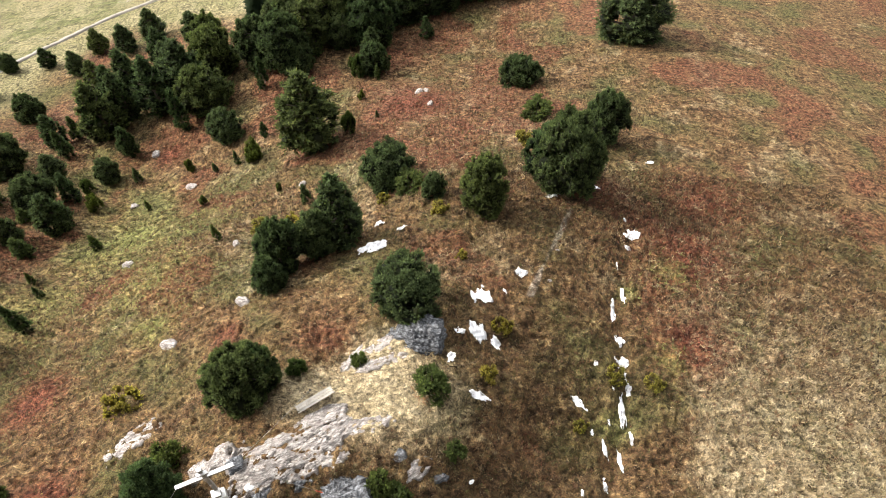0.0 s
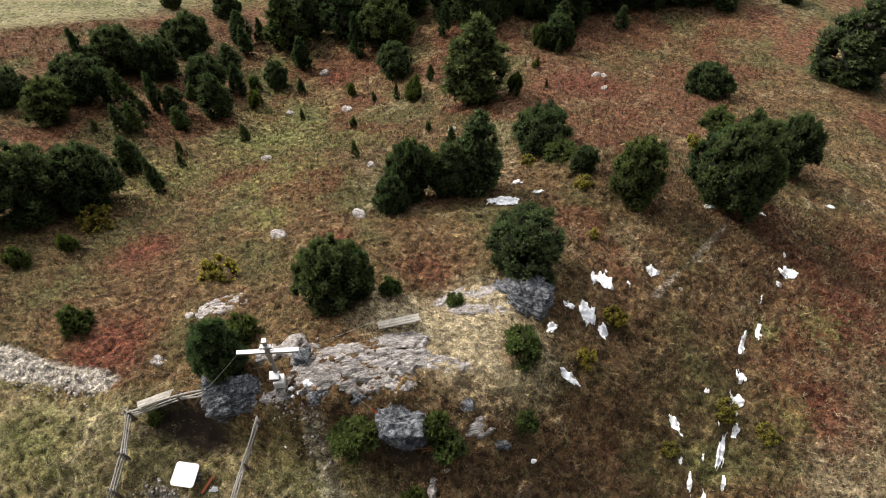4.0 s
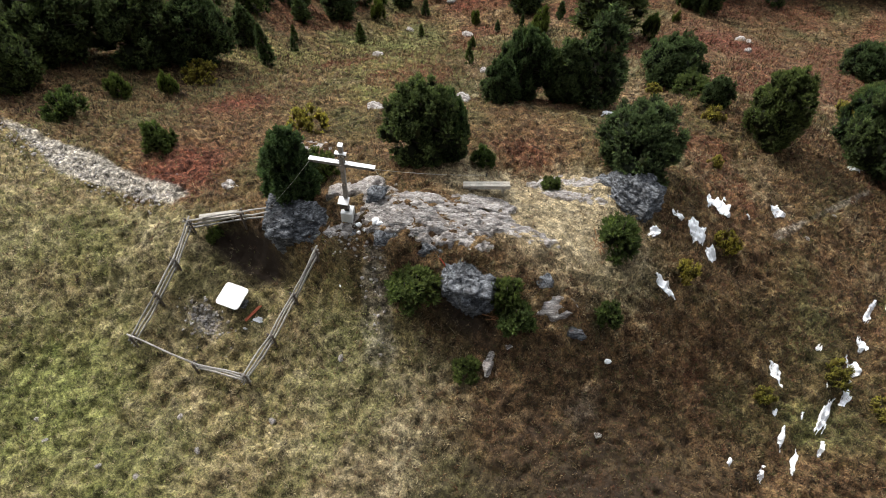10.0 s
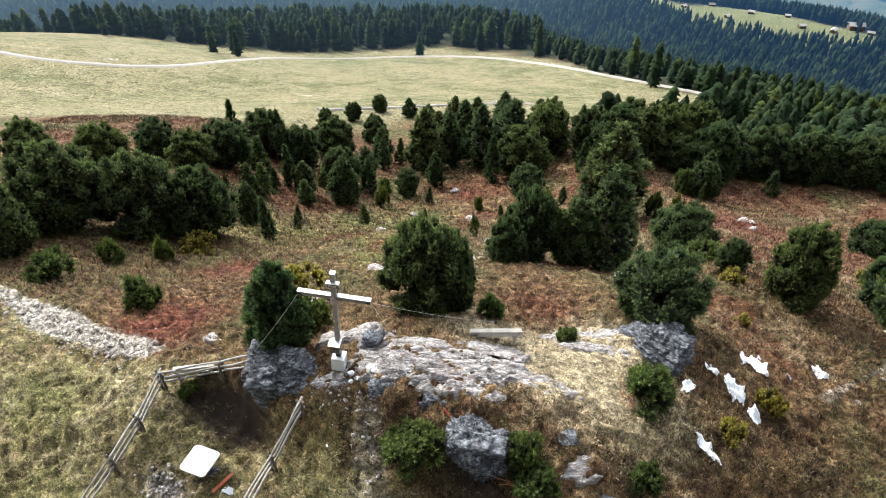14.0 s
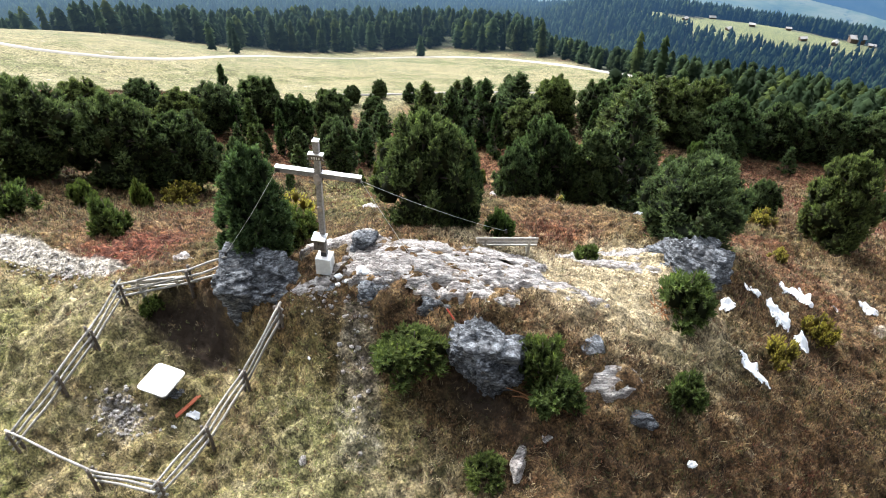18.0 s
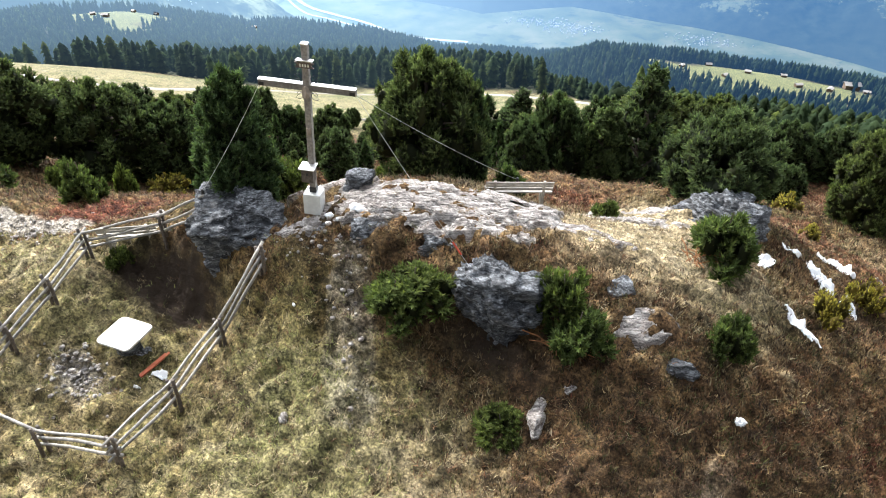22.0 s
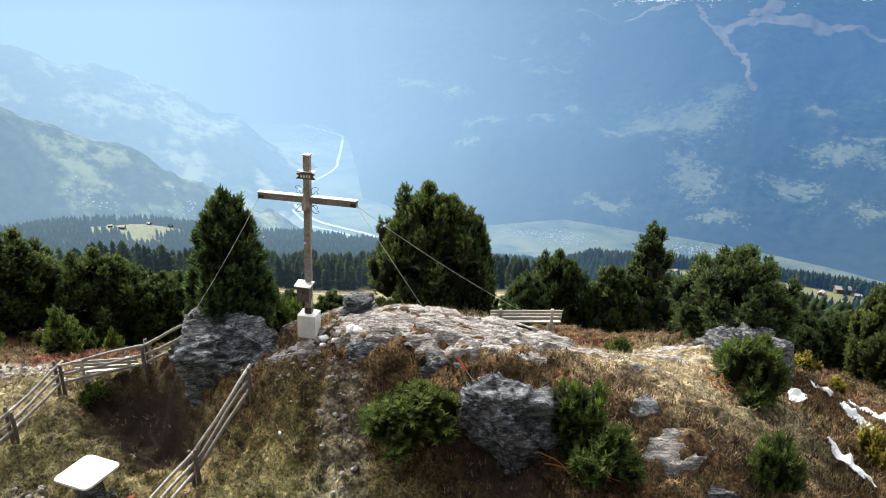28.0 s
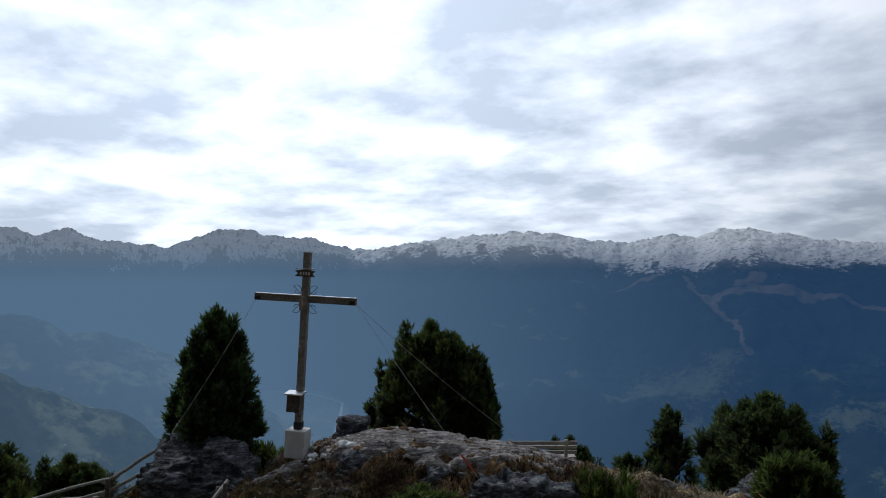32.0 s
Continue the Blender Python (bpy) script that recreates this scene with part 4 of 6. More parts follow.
def build_distance():
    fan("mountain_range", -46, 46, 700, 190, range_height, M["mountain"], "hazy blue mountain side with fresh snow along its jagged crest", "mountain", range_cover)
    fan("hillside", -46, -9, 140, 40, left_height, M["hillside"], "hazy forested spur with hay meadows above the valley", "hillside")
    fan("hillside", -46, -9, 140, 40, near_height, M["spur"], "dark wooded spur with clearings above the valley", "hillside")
    # the river and the valley road, thin strips on the floor
    def strip(name, pts, w, mat, label, cat):
        pts = [np.array(polar(a, r)) for a, r in pts]
        fine = []
        for i in range(len(pts) - 1):
            p0, p1, p2, p3 = pts[max(i - 1, 0)], pts[i], pts[i + 1], pts[min(i + 2, len(pts) - 1)]
            for t in np.linspace(0, 1, 8, endpoint=False):
                fine.append(0.5 * (2 * p1 + (p2 - p0) * t + (2 * p0 - 5 * p1 + 4 * p2 - p3) * t * t + (3 * p1 - p0 - 3 * p2 + p3) * t ** 3))
        fine.append(pts[-1])
        fine = np.array(fine)
        d = np.gradient(fine, axis=0)
        d /= np.linalg.norm(d, axis=1)[:, None]
        nrm = np.stack([-d[:, 1], d[:, 0]], 1)
        z = np.full((len(fine), 1), VALLEY + 2.5)
        v = np.concatenate([np.hstack([fine - nrm * w, z]), np.hstack([fine + nrm * w, z])])
        n = len(fine)
        f = [(i, i + 1, n + i + 1, n + i) for i in range(n - 1)]
        tagged(part(name, mesh_from(name, v, f, mat)), label, cat, kind="structure")
    strip("river", [(-11.5, 3900), (-8.6, 3550), (-8.3, 3400), (-8.7, 2970), (-9.1, 2775), (-11.4, 2534), (-12.8, 2376), (-12.1, 2213), (-10.8, 2080), (-8.9, 2001), (-6.5, 1922), (-3.2, 1806), (2, 1760)], 6, M["river"], "pale river winding along the hazy valley floor", "river")
    strip("valley_road", [(-15.5, 3700), (-18.7, 3273), (-18.7, 3092), (-17.4, 2715), (-15.4, 2558), (-13.7, 2385), (-11.6, 2060), (-9.2, 1960), (-6, 1860), (-1, 1770)], 3.5, M["river"], "pale road along the valley floor", "road")
    # the villages on the valley floor
    rng = np.random.RandomState(4)
    verts, faces = [], []
    for a0, r0, sa, sr, n, up in ((9.1, 1925, 2.2, 28, 110, None), (11.3, 1890, 1.5, 22, 60, None), (20.8, 1905, 2.2, 22, 80, None), (-11, 3450, 2.2, 160, 90, None), (-15.3, 2640, 1.6, 110, 70, None), (6.5, 1940, 1.5, 15, 30, None), (-27.5, 1640, 2.0, 30, 22, near_height), (-22.5, 1560, 1.6, 40, 18, near_height), (-20, 1700, 2.0, 40, 30, near_height)):
        for k in range(n):
            a, r = a0 + rng.randn() * sa * 0.6, r0 + rng.randn() * sr
            cx, cy = polar(a, r)
            base_z = VALLEY if up is None else float(up(np.array([a]), np.array([(r - 1250) / 620]))[1][0])
            w, d, h, t = rng.uniform(1.2, 2.8), rng.uniform(1.2, 2.2), rng.uniform(1.6, 2.8), rng.rand() * 3
            w, d, h = w * r / 2400, d * r / 2400, h * r / 2400
            c, s = math.cos(t), math.sin(t)
            base = len(verts)
            for px, py, pz in ((-w, -d, 0), (w, -d, 0), (w, d, 0), (-w, d, 0), (-w, -d, h), (w, -d, h), (w, d, h), (-w, d, h), (-w, 0, h * 1.6), (w, 0, h * 1.6)):
                verts.append((cx + px * c - py * s, cy + px * s + py * c, base_z + pz))
            faces += [tuple(base + q for q in f) for f in ((0, 1, 5, 4), (1, 2, 6, 5), (2, 3, 7, 6), (3, 0, 4, 7), (4, 5, 9, 8), (6, 7, 8, 9), (5, 6, 9, 9), (7, 4, 8, 8))]
    me = bpy.data.meshes.new("village")
    me.from_pydata(verts, [], [tuple(dict.fromkeys(f)) for f in faces])
    tagged(part("village", me, M["river"]), "scattered pale village houses on the valley floor", "village", kind="stuff")


M["river"] = material("hazy_river", m_hazy("river"))

build_ground()
build_distance()

# ---- rocks ----


def rock_mesh(name, size, seed, mat, square=0.45, rough=0.16, strata=0.10, levels=5, tilt=0.15, cuts=14, foot=1.0, shear=0.0):
    """A boulder with beds, cracks and broken edges; foot: how wide it is at the bottom against the top."""
    bm = bmesh.new()
    bmesh.ops.create_icosphere(bm, subdivisions=levels, radius=1.0)
    v = np.array([x.co for x in bm.verts])
    faces = np.array([[q.index for q in f.verts] for f in bm.faces])
    bm.free()
    m = np.max(np.abs(v), axis=1, keepdims=True)
    v = v * (1 - square) + (v / m) * square * 0.9
    # broken faces: planes that cut the lump
    rng = np.random.RandomState(seed + 500)
    cut = rng.randn(cuts, 3)
    cut /= np.linalg.norm(cut, axis=1)[:, None]
    far = rng.uniform(0.62, 0.90, cuts)
    for c, d in zip(cut, far):
        over = np.maximum(v @ c - d, 0)
        v = v - over[:, None] * c * 0.94
    nrm = v / np.linalg.norm(v, axis=1)[:, None]
    low = 1 - step(-0.8, 0.4, v[:, 2])
    v[:, :2] *= (1 - (1 - foot) * low)[:, None]
    v[:, 0] += shear * low
    p = v * np.array(size) * 0.5
    q = p + seed * 7.3
    k = min(size)
    big = fbm3(q * 0.55 + 5, 3, seed) - 0.5
    # blocks that have broken off unevenly, longer along the beds than across
    lean = q + np.stack([0 * big, 0 * big, tilt * q[:, 0]], 1) + 0.35 * (fbm3(q * 1.1, 3, seed + 21) - 0.5)[:, None]
    block = (lattice(*np.floor(lean * np.array([1.1, 1.3, 2.6])).T, seed + 31) - 0.5) * 0.13 + (lattice(*np.floor(lean * np.array([2.6, 2.9, 7.0]) + 0.4).T, seed + 37) - 0.5) * 0.055
    ridge = np.abs(fbm3(q * 1.5, 4, seed + 3) - 0.5)
    crag = np.abs(fbm3(q * 4.2 + 3, 4, seed + 13) - 0.5)
    small = fbm3(q * 11.0, 3, seed + 9) - 0.5
    bed = (p[:, 2] + tilt * p[:, 0]) / 0.16 + 2.5 * fbm3(q * 0.9, 3, seed + 5)
    ledge = np.abs(bed - np.round(bed)) - 0.25
    j = min(k, 1.5)
    p = p + nrm * (big * rough * 1.5 * k - ridge * rough * 1.3 * k + block * 1.35 * j - crag * 0.27 * j + small * 0.06 * j)[:, None]
    p = p + nrm * np.array([1, 1, 0.15]) * (ledge * strata * 0.55)[:, None]
    return mesh_from(name, p, faces, mat, False)


def rock(name, label, x, y, z, size, seed, mat="rock", turn=0.0, group="", **kw):
    ob = part(name, rock_mesh(name, size, seed, M[mat], **kw), m=pose(x, y, z, 0, 0, turn))
    return tagged(ob, label, "rock", group)


SHEETS = []


def plates(u, v, seed):
    """Broken plates of rock: each place's plate number, its way to the plate's middle, and how near a crack runs."""
    fu, fv = np.floor(u), np.floor(v)
    near, second = np.full(u.shape, 9.0), np.full(u.shape, 9.0)
    num, du, dv = np.zeros(u.shape), np.zeros(u.shape), np.zeros(u.shape)
    zero = np.zeros_like(fu)
    for i in (-1, 0, 1):
        for j in (-1, 0, 1):
            cu, cv = fu + i + lattice(fu + i, fv + j, zero, seed), fv + j + lattice(fu + i, fv + j, zero, seed + 1)
            d = np.hypot(u - cu, v - cv)
            first = d < near
            second = np.where(first, near, np.minimum(second, d))
            num = np.where(first, lattice(fu + i, fv + j, zero, seed + 2), num)
            du, dv = np.where(first, u - cu, du), np.where(first, v - cv, dv)
            near = np.where(first, d, near)
    return num, du, dv, second - near


def rock_sheet(name, label, cx, cy, turn, length, width, thick, seed, mat="pale", res=0.055):
    """Bedrock that comes through the turf: broken plates that follow the slope."""
    SHEETS.append((cx, cy, radians(turn), length, width))
    n, m = int(length / res), int(width / res)
    u, v = np.meshgrid(np.linspace(-1, 1, n), np.linspace(-1, 1, m))
    u, v = u.ravel(), v.ravel()
    t = radians(turn)
    lx, ly = u * length / 2, v * width / 2
    x, y = cx + lx * math.cos(t) - ly * math.sin(t), cy + lx * math.sin(t) + ly * math.cos(t)
    edge = 1 - np.sqrt(u * u + v * v) + 1.5 * (fbm(x * 0.85, y * 0.85, 4, seed) - 0.5) + 0.8 * (fbm(x * 2.4, y * 2.4, 3, seed + 1) - 0.5) + 0.10
    # turf and earth in the hollows of the rock
    edge = np.minimum(edge, 2.6 * (fbm(x * 1.0 + 7, y * 1.0, 4, seed + 12) - 0.20))
    up = step(-0.05, 0.30, edge)
    bend = 0.55 * (fbm(x * 0.8, y * 0.8, 3, seed + 2) - 0.5)
    n1, du, dv, gap = plates((lx + bend) / 1.15, (ly + bend) / 0.42, seed + 40)
    n2, du2, dv2, gap2 = plates((lx - bend) / 0.42 + 5, (ly + bend) / 0.17, seed + 50)
    crag = np.abs(fbm(x * 4.2, y * 4.2, 4, seed + 5) - 0.5)
    shape = thick * 0.35 + 0.13 * (n1 - 0.5) + 0.08 * (n1 * 7 % 1 - 0.5) * du + 0.05 * (0.3 + n1 * 13 % 1) * dv + 0.045 * (n2 - 0.5) + 0.04 * dv2
    shape = shape - 0.06 * step(0.12, 0.0, gap) - 0.025 * step(0.16, 0.0, gap2) - crag * 0.10 + 0.22 * (fbm(x * 0.5, y * 0.5, 3, seed + 6) - 0.5)
    z = hill(x, y) + up * shape - (1 - up) * 0.30
    z = z + (fbm(x * 9, y * 9, 3, seed + 8) - 0.5) * 0.05
    i = np.arange((m - 1) * (n - 1))
    k = (i // (n - 1)) * n + i % (n - 1)
    faces = np.stack([k, k + 1, k + n + 1, k + n], 1)
    keep = edge[faces].max(1) > -0.08
    faces = faces[keep]
    used = np.unique(faces)
    back = np.full(len(x), -1)
    back[used] = np.arange(len(used))
    z0 = float(hill(cx, cy))
    pts = np.stack([x - cx, y - cy, z - z0], 1)[used]
    ob = part(name, mesh_from(name, pts, back[faces], M[mat], False), m=pose(cx, cy, z0))
    return tagged(ob, label, "rock")


def build_rocks():
    rock("rock_pillar", "tall dark grey boulder with an overhang beside the summit cross", -12.15, 6.0, -1.45, (2.75, 2.2, 3.3), 3, turn=34, square=0.72, rough=0.10, strata=0.10, levels=6, cuts=7, foot=0.80, shear=0.14)
    rock("cliff_rock", "dark grey cliff rock with white lichen between dwarf pines", -4.62, 7.3, -1.25, (2.65, 2.6, 3.3), 5, turn=24, square=0.55, cuts=16, strata=0.10, rough=0.12, levels=6, tilt=0.5, foot=0.92)
    rock_sheet("rock_slab", "pale sunlit bedrock slab in front of the bench", -7.0, 9.1, 26, 6.6, 2.5, 0.20, 11)
    rock_sheet("rock_slab", "pale bedrock ledge running out beside the worn grass", -4.4, 10.1, 22, 4.6, 1.1, 0.17, 23)
    rock_sheet("rock_slab", "broken pale bedrock beside the cross", -8.4, 7.7, 30, 3.4, 1.3, 0.24, 61)
    rock_sheet("rock_slab", "pale bedrock rib above the cliff", -5.9, 8.3, 24, 3.2, 0.9, 0.10, 67)
    rock_sheet("rock_slab", "pale bedrock in front of the bench", -5.9, 10.9, 30, 2.9, 1.1, 0.34, 69)
    rock_sheet("rock_slab", "pale bedrock behind the cross", -10.6, 8.7, 28, 3.4, 1.7, 0.95, 17)
    rock("boulder", "dark angular boulder lying on pale bedrock", -9.73, 8.2, -0.02, (1.15, 0.9, 0.80), 21, turn=20, levels=5, square=0.5)
    rock("cliff_rock", "dark rock step under the slab", -8.0, 7.3, -0.50, (2.1, 1.2, 0.95), 14, turn=34, square=0.5, levels=6, tilt=-0.4)
    rock("cliff_rock", "dark rock step at the foot of the slab", -6.35, 7.75, -0.72, (1.8, 1.0, 0.9), 33, turn=24, square=0.45, levels=5)
    rock("cliff_rock", "broken dark rock below the cross", -9.25, 6.75, -0.80, (1.5, 0.9, 0.8), 29, turn=24, square=0.45, levels=5)
    rock_sheet("rock_slab", "broken rock below the white block of the cross", -10.1, 6.45, 26, 1.7, 0.9, 0.30, 63)
    rock_sheet("rock_slab", "pale bedrock beside the round pine", -3.6, 14.8, 20, 4.2, 2.4, 0.20, 38)
    rock("boulder", "large dark grey rock under the round pine", -1.3, 15.9, -2.55, (3.9, 2.9, 1.9), 41, turn=-10, square=0.5, levels=6)
    rock("boulder", "grey rock breaking through the heath", -2.1, 9.05, -0.88, (0.9, 0.7, 0.5), 43, levels=4)
    rock_sheet("rock_slab", "weathered grey rock on the steep slope", -1.15, 8.35, 40, 1.9, 1.0, 0.30, 47)
    rock("boulder", "dark grey rock low on the slope", -0.3, 8.2, -1.80, (1.3, 0.8, 0.55), 51, levels=5, tilt=0.4)
    rock("boulder", "white weathered rock sliver on the slope", -2.4, 5.45, -2.20, (0.45, 1.5, 0.5), 53, "pale", turn=15, levels=5)
    rock("boulder", "small grey stone above the sliver", -2.05, 6.3, -1.95, (0.4, 0.35, 0.3), 54, "pale", turn=50, levels=4)
    rock_sheet("rock_slab", "pale bedrock strip among the shrubs", -16.6, 10.4, 40, 3.8, 1.7, 0.2, 57)
    rock_sheet("rock_slab", "pale flat stone in the turf", -17.3, 6.7, 10, 1.0, 0.6, 0.14, 58)
    # single stones on the heath: x, y, size
    stones = [(-25.6, 42.3, 1.3), (-31.1, 40.2, 1.0), (-25.6, 28.4, 1.1), (-12.7, 20.1, 1.1), (-17.3, 17.7, 1.2), (-15.9, 28.2, 0.8), (-1.3, 49.3, 0.9), (-2.6, 53.0, 1.1), (-1.8, 53.4, 0.8), (-32.0, 49.4, 1.4), (-12.3, 36.6, 0.8), (-17.3, -5.8, 0.33), (-16.2, -6.2, 0.27), (-11.5, -5.2, 0.38), (-13.2, -5.7, 0.3), (-11.8, -2.6, 0.34), (-10.2, -3.2, 0.32), (-8.4, -0.8, 0.36), (-7.6, 2.6, 0.36), (2.4, 5.6, 0.42), (-7.9, 5.6, 0.3), (7.8, 24.7, 0.4), (7.0, 22.0, 0.35)]
    rng = np.random.RandomState(2)
    protos = [rock_mesh("stone", (1, 0.75, 0.5), 60 + k, M["pale"], levels=3) for k in range(4)]
    for k, (x, y, s) in enumerate(stones):
        ob = new("stone", protos[k % 4])
        ob.matrix_world = pose(x, y, float(land(x, y)) + 0.07 * s, 0, 0, rng.rand() * 360) @ Matrix.Scale(s, 4)
        tagged(ob, "pale lichen-grey stone lying in the autumn heath", "stone", "stones on the heath")
    # rubble of the old track, of the fire place and below the cross
    verts, faces, n = [], [], 0
    bm = bmesh.new()
    bmesh.ops.create_icosphere(bm, subdivisions=1, radius=1.0)
    bv = np.array([v.co for v in bm.verts])
    bf = np.array([[v.index for v in f.verts] for f in bm.faces])
    bm.free()
    spots = []
    for k in range(700):
        t = rng.rand()
        x = -36 + 17 * t
        spots.append((x + rng.randn() * 0.2, 4.55 - 0.5 * math.sin(t * 3) + rng.randn() * 0.42, rng.uniform(0.02, 0.085) * (2.0 if rng.rand() < 0.05 else 1)))
    for k in range(150):
        spots.append((-13.8 + rng.randn() * 0.55, 1.1 + rng.randn() * 0.32, rng.uniform(0.03, 0.10)))
    for k in range(70):
        spots.append((-9.2 + rng.randn() * 0.8, 6.1 + rng.randn() * 0.4, rng.uniform(0.02, 0.09)))
    for k in range(22):
        t = rng.rand()
        spots.append((-8.0 + 2.0 * t + rng.randn() * 0.25, 5.8 - 2.6 * t + rng.randn() * 0.25, rng.uniform(0.03, 0.10)))
    for x, y, s in spots:
        j = bv * (1 + 0.35 * (rng.rand(len(bv), 1) - 0.5)) * s * np.array([1.0, rng.uniform(0.6, 1), rng.uniform(0.4, 0.7)])
        a = rng.rand() * 6.28
        j = np.stack([j[:, 0] * math.cos(a) - j[:, 1] * math.sin(a), j[:, 0] * math.sin(a) + j[:, 1] * math.cos(a), j[:, 2]], 1)
        verts.append(j + np.array([x, y, float(land(x, y)) + s * 0.15]))
        faces.append(bf + n)
        n += len(bv)
    ob = part("rubble", mesh_from("rubble", np.concatenate(verts), np.concatenate(faces), M["pale"]))
    tagged(ob, "pale broken stones along the washed-out track and below the cross", "rubble", kind="stuff")


build_rocks()

# ---- snow ----


SNOW = []


def build_snow():
    # x, y, width, length, heading of the long side
    near = [(2.45, 20.0, 1.5, 1.7, -20), (2.0, 17.1, 1.1, 1.9, -20), (3.1, 16.4, 0.6, 1.0, -20), (1.0, 16.65, 0.7, 0.6, -20), (0.45, 14.8, 0.6, 0.6, -20), (5.1, 22.4, 1.1, 0.9, -20), (3.9, 20.5, 0.35, 0.6, -20), (2.0, 12.7, 1.2, 0.55, 14), (8.3, 31.0, 1.3, 0.5, -20), (11.6, 32.8, 1.7, 1.1, 10), (17.7, 37.4, 1.2, 0.4, -20), (1.4, 8.15, 0.36, 0.22, -30), (-11.9, 2.3, 0.55, 0.32, -40), (-12.1, 1.7, 0.18, 0.15, 0), (-4.7, 25.0, 2.4, 1.6, -20), (-4.6, 28.0, 0.9, 0.5, -20), (-2.9, 26.8, 0.8, 0.4, -20)]
    trench = [(10.6, 13.4, 0.5, 2.7, 5), (9.1, 10.7, 0.32, 1.2, -10), (9.9, 10.2, 0.26, 1.5, 0), (7.9, 13.4, 0.45, 1.3, -40), (11.2, 20.5, 0.4, 2.7, 8), (11.2, 18.0, 0.6, 1.0, 0), (11.2, 16.5, 1.2, 0.8, 0), (8.8, 8.7, 0.3, 0.9, 0), (7.4, 8.2, 0.22, 0.5, 0), (10.8, 11.5, 0.28, 0.9, 0), (8.5, 11.7, 0.2, 0.5, 0), (9.3, 16.1, 0.25, 0.3, 0), (11.2, 15.1, 0.4, 1.6, 0), (12.1, 21.8, 0.28, 1.4, 0), (13.9, 27.5, 1.3, 1.3, 30), (13.3, 26.2, 0.5, 0.8, 20), (12.1, 24.2, 0.2, 1.1, 10), (10.2, 14.6, 0.2, 0.4, 0), (9.6, 12.4, 0.18, 0.5, 0), (13.6, 29.0, 0.3, 0.5, 0)]
    for k, (x, y, w, d, turn) in enumerate(near + trench):
        SNOW.append((x, y, w, d))
        n = 44
        u, v = np.meshgrid(np.linspace(-1.3, 1.3, n), np.linspace(-1.3, 1.3, n))
        u, v = u.ravel(), v.ravel()
        t = radians(-turn)
        lx, ly = u * w * 0.40, v * d * 0.40
        px, py = x + lx * math.cos(t) - ly * math.sin(t), y + lx * math.sin(t) + ly * math.cos(t)
        f = 1 - np.sqrt(u * u + v * v) + 1.6 * (fbm(u * 1.7 + k * 9, v * 1.7 + k * 5, 4, 40 + k) - 0.5)
        z = land(px, py) + 0.075 + 0.09 * np.sqrt(np.clip(f, 0, 1)) - 0.10 * step(0.0, -0.25, f)
        i = np.arange((n - 1) * (n - 1))
        a = (i // (n - 1)) * n + i % (n - 1)
        faces = np.stack([a, a + 1, a + n + 1, a + n], 1)
        faces = faces[f[faces].min(1) > -0.06]
        if len(faces) < 4:
            continue
        used = np.unique(faces)
        back = np.full(len(u), -1)
        back[used] = np.arange(len(used))
        z0 = float(land(x, y))
        ob = part("snow_patch", mesh_from("snow_patch", np.stack([px - x, py - y, z - z0], 1)[used], back[faces], M["snow"], True), m=pose(x, y, z0))
        tagged(ob, "old white snow patch melting in the brown heath" if k < len(near) else "thin strip of old snow in a shady trench", "snow patch", "snow patches")


build_snow()

# ---- summit cross ----


def tube(name, pts, r, mat, sides=6):
    """One bent bar along a line of points."""
    pts = [Vector(p) for p in pts]
    verts, faces = [], []
    for i, p in enumerate(pts):
        d = (pts[min(i + 1, len(pts) - 1)] - pts[max(i - 1, 0)]).normalized()
        s = d.cross(Vector((0.31, 0.52, 0.79))).normalized()
        t = d.cross(s)
        for k in range(sides):
            an = 2 * math.pi * k / sides
            verts.append(tuple(p + r * (s * math.cos(an) + t * math.sin(an))))
    for i in range(len(pts) - 1):
        for k in range(sides):
            j = (k + 1) % sides
            faces.append((i * sides + k, i * sides + j, (i + 1) * sides + j, (i + 1) * sides + k))
    faces.append(tuple(range(sides))[::-1])
    faces.append(tuple(range(len(verts) - sides, len(verts))))
    me = bpy.data.meshes.new(name)
    me.from_pydata(verts, [], faces)
    me.materials.append(mat)
    return me


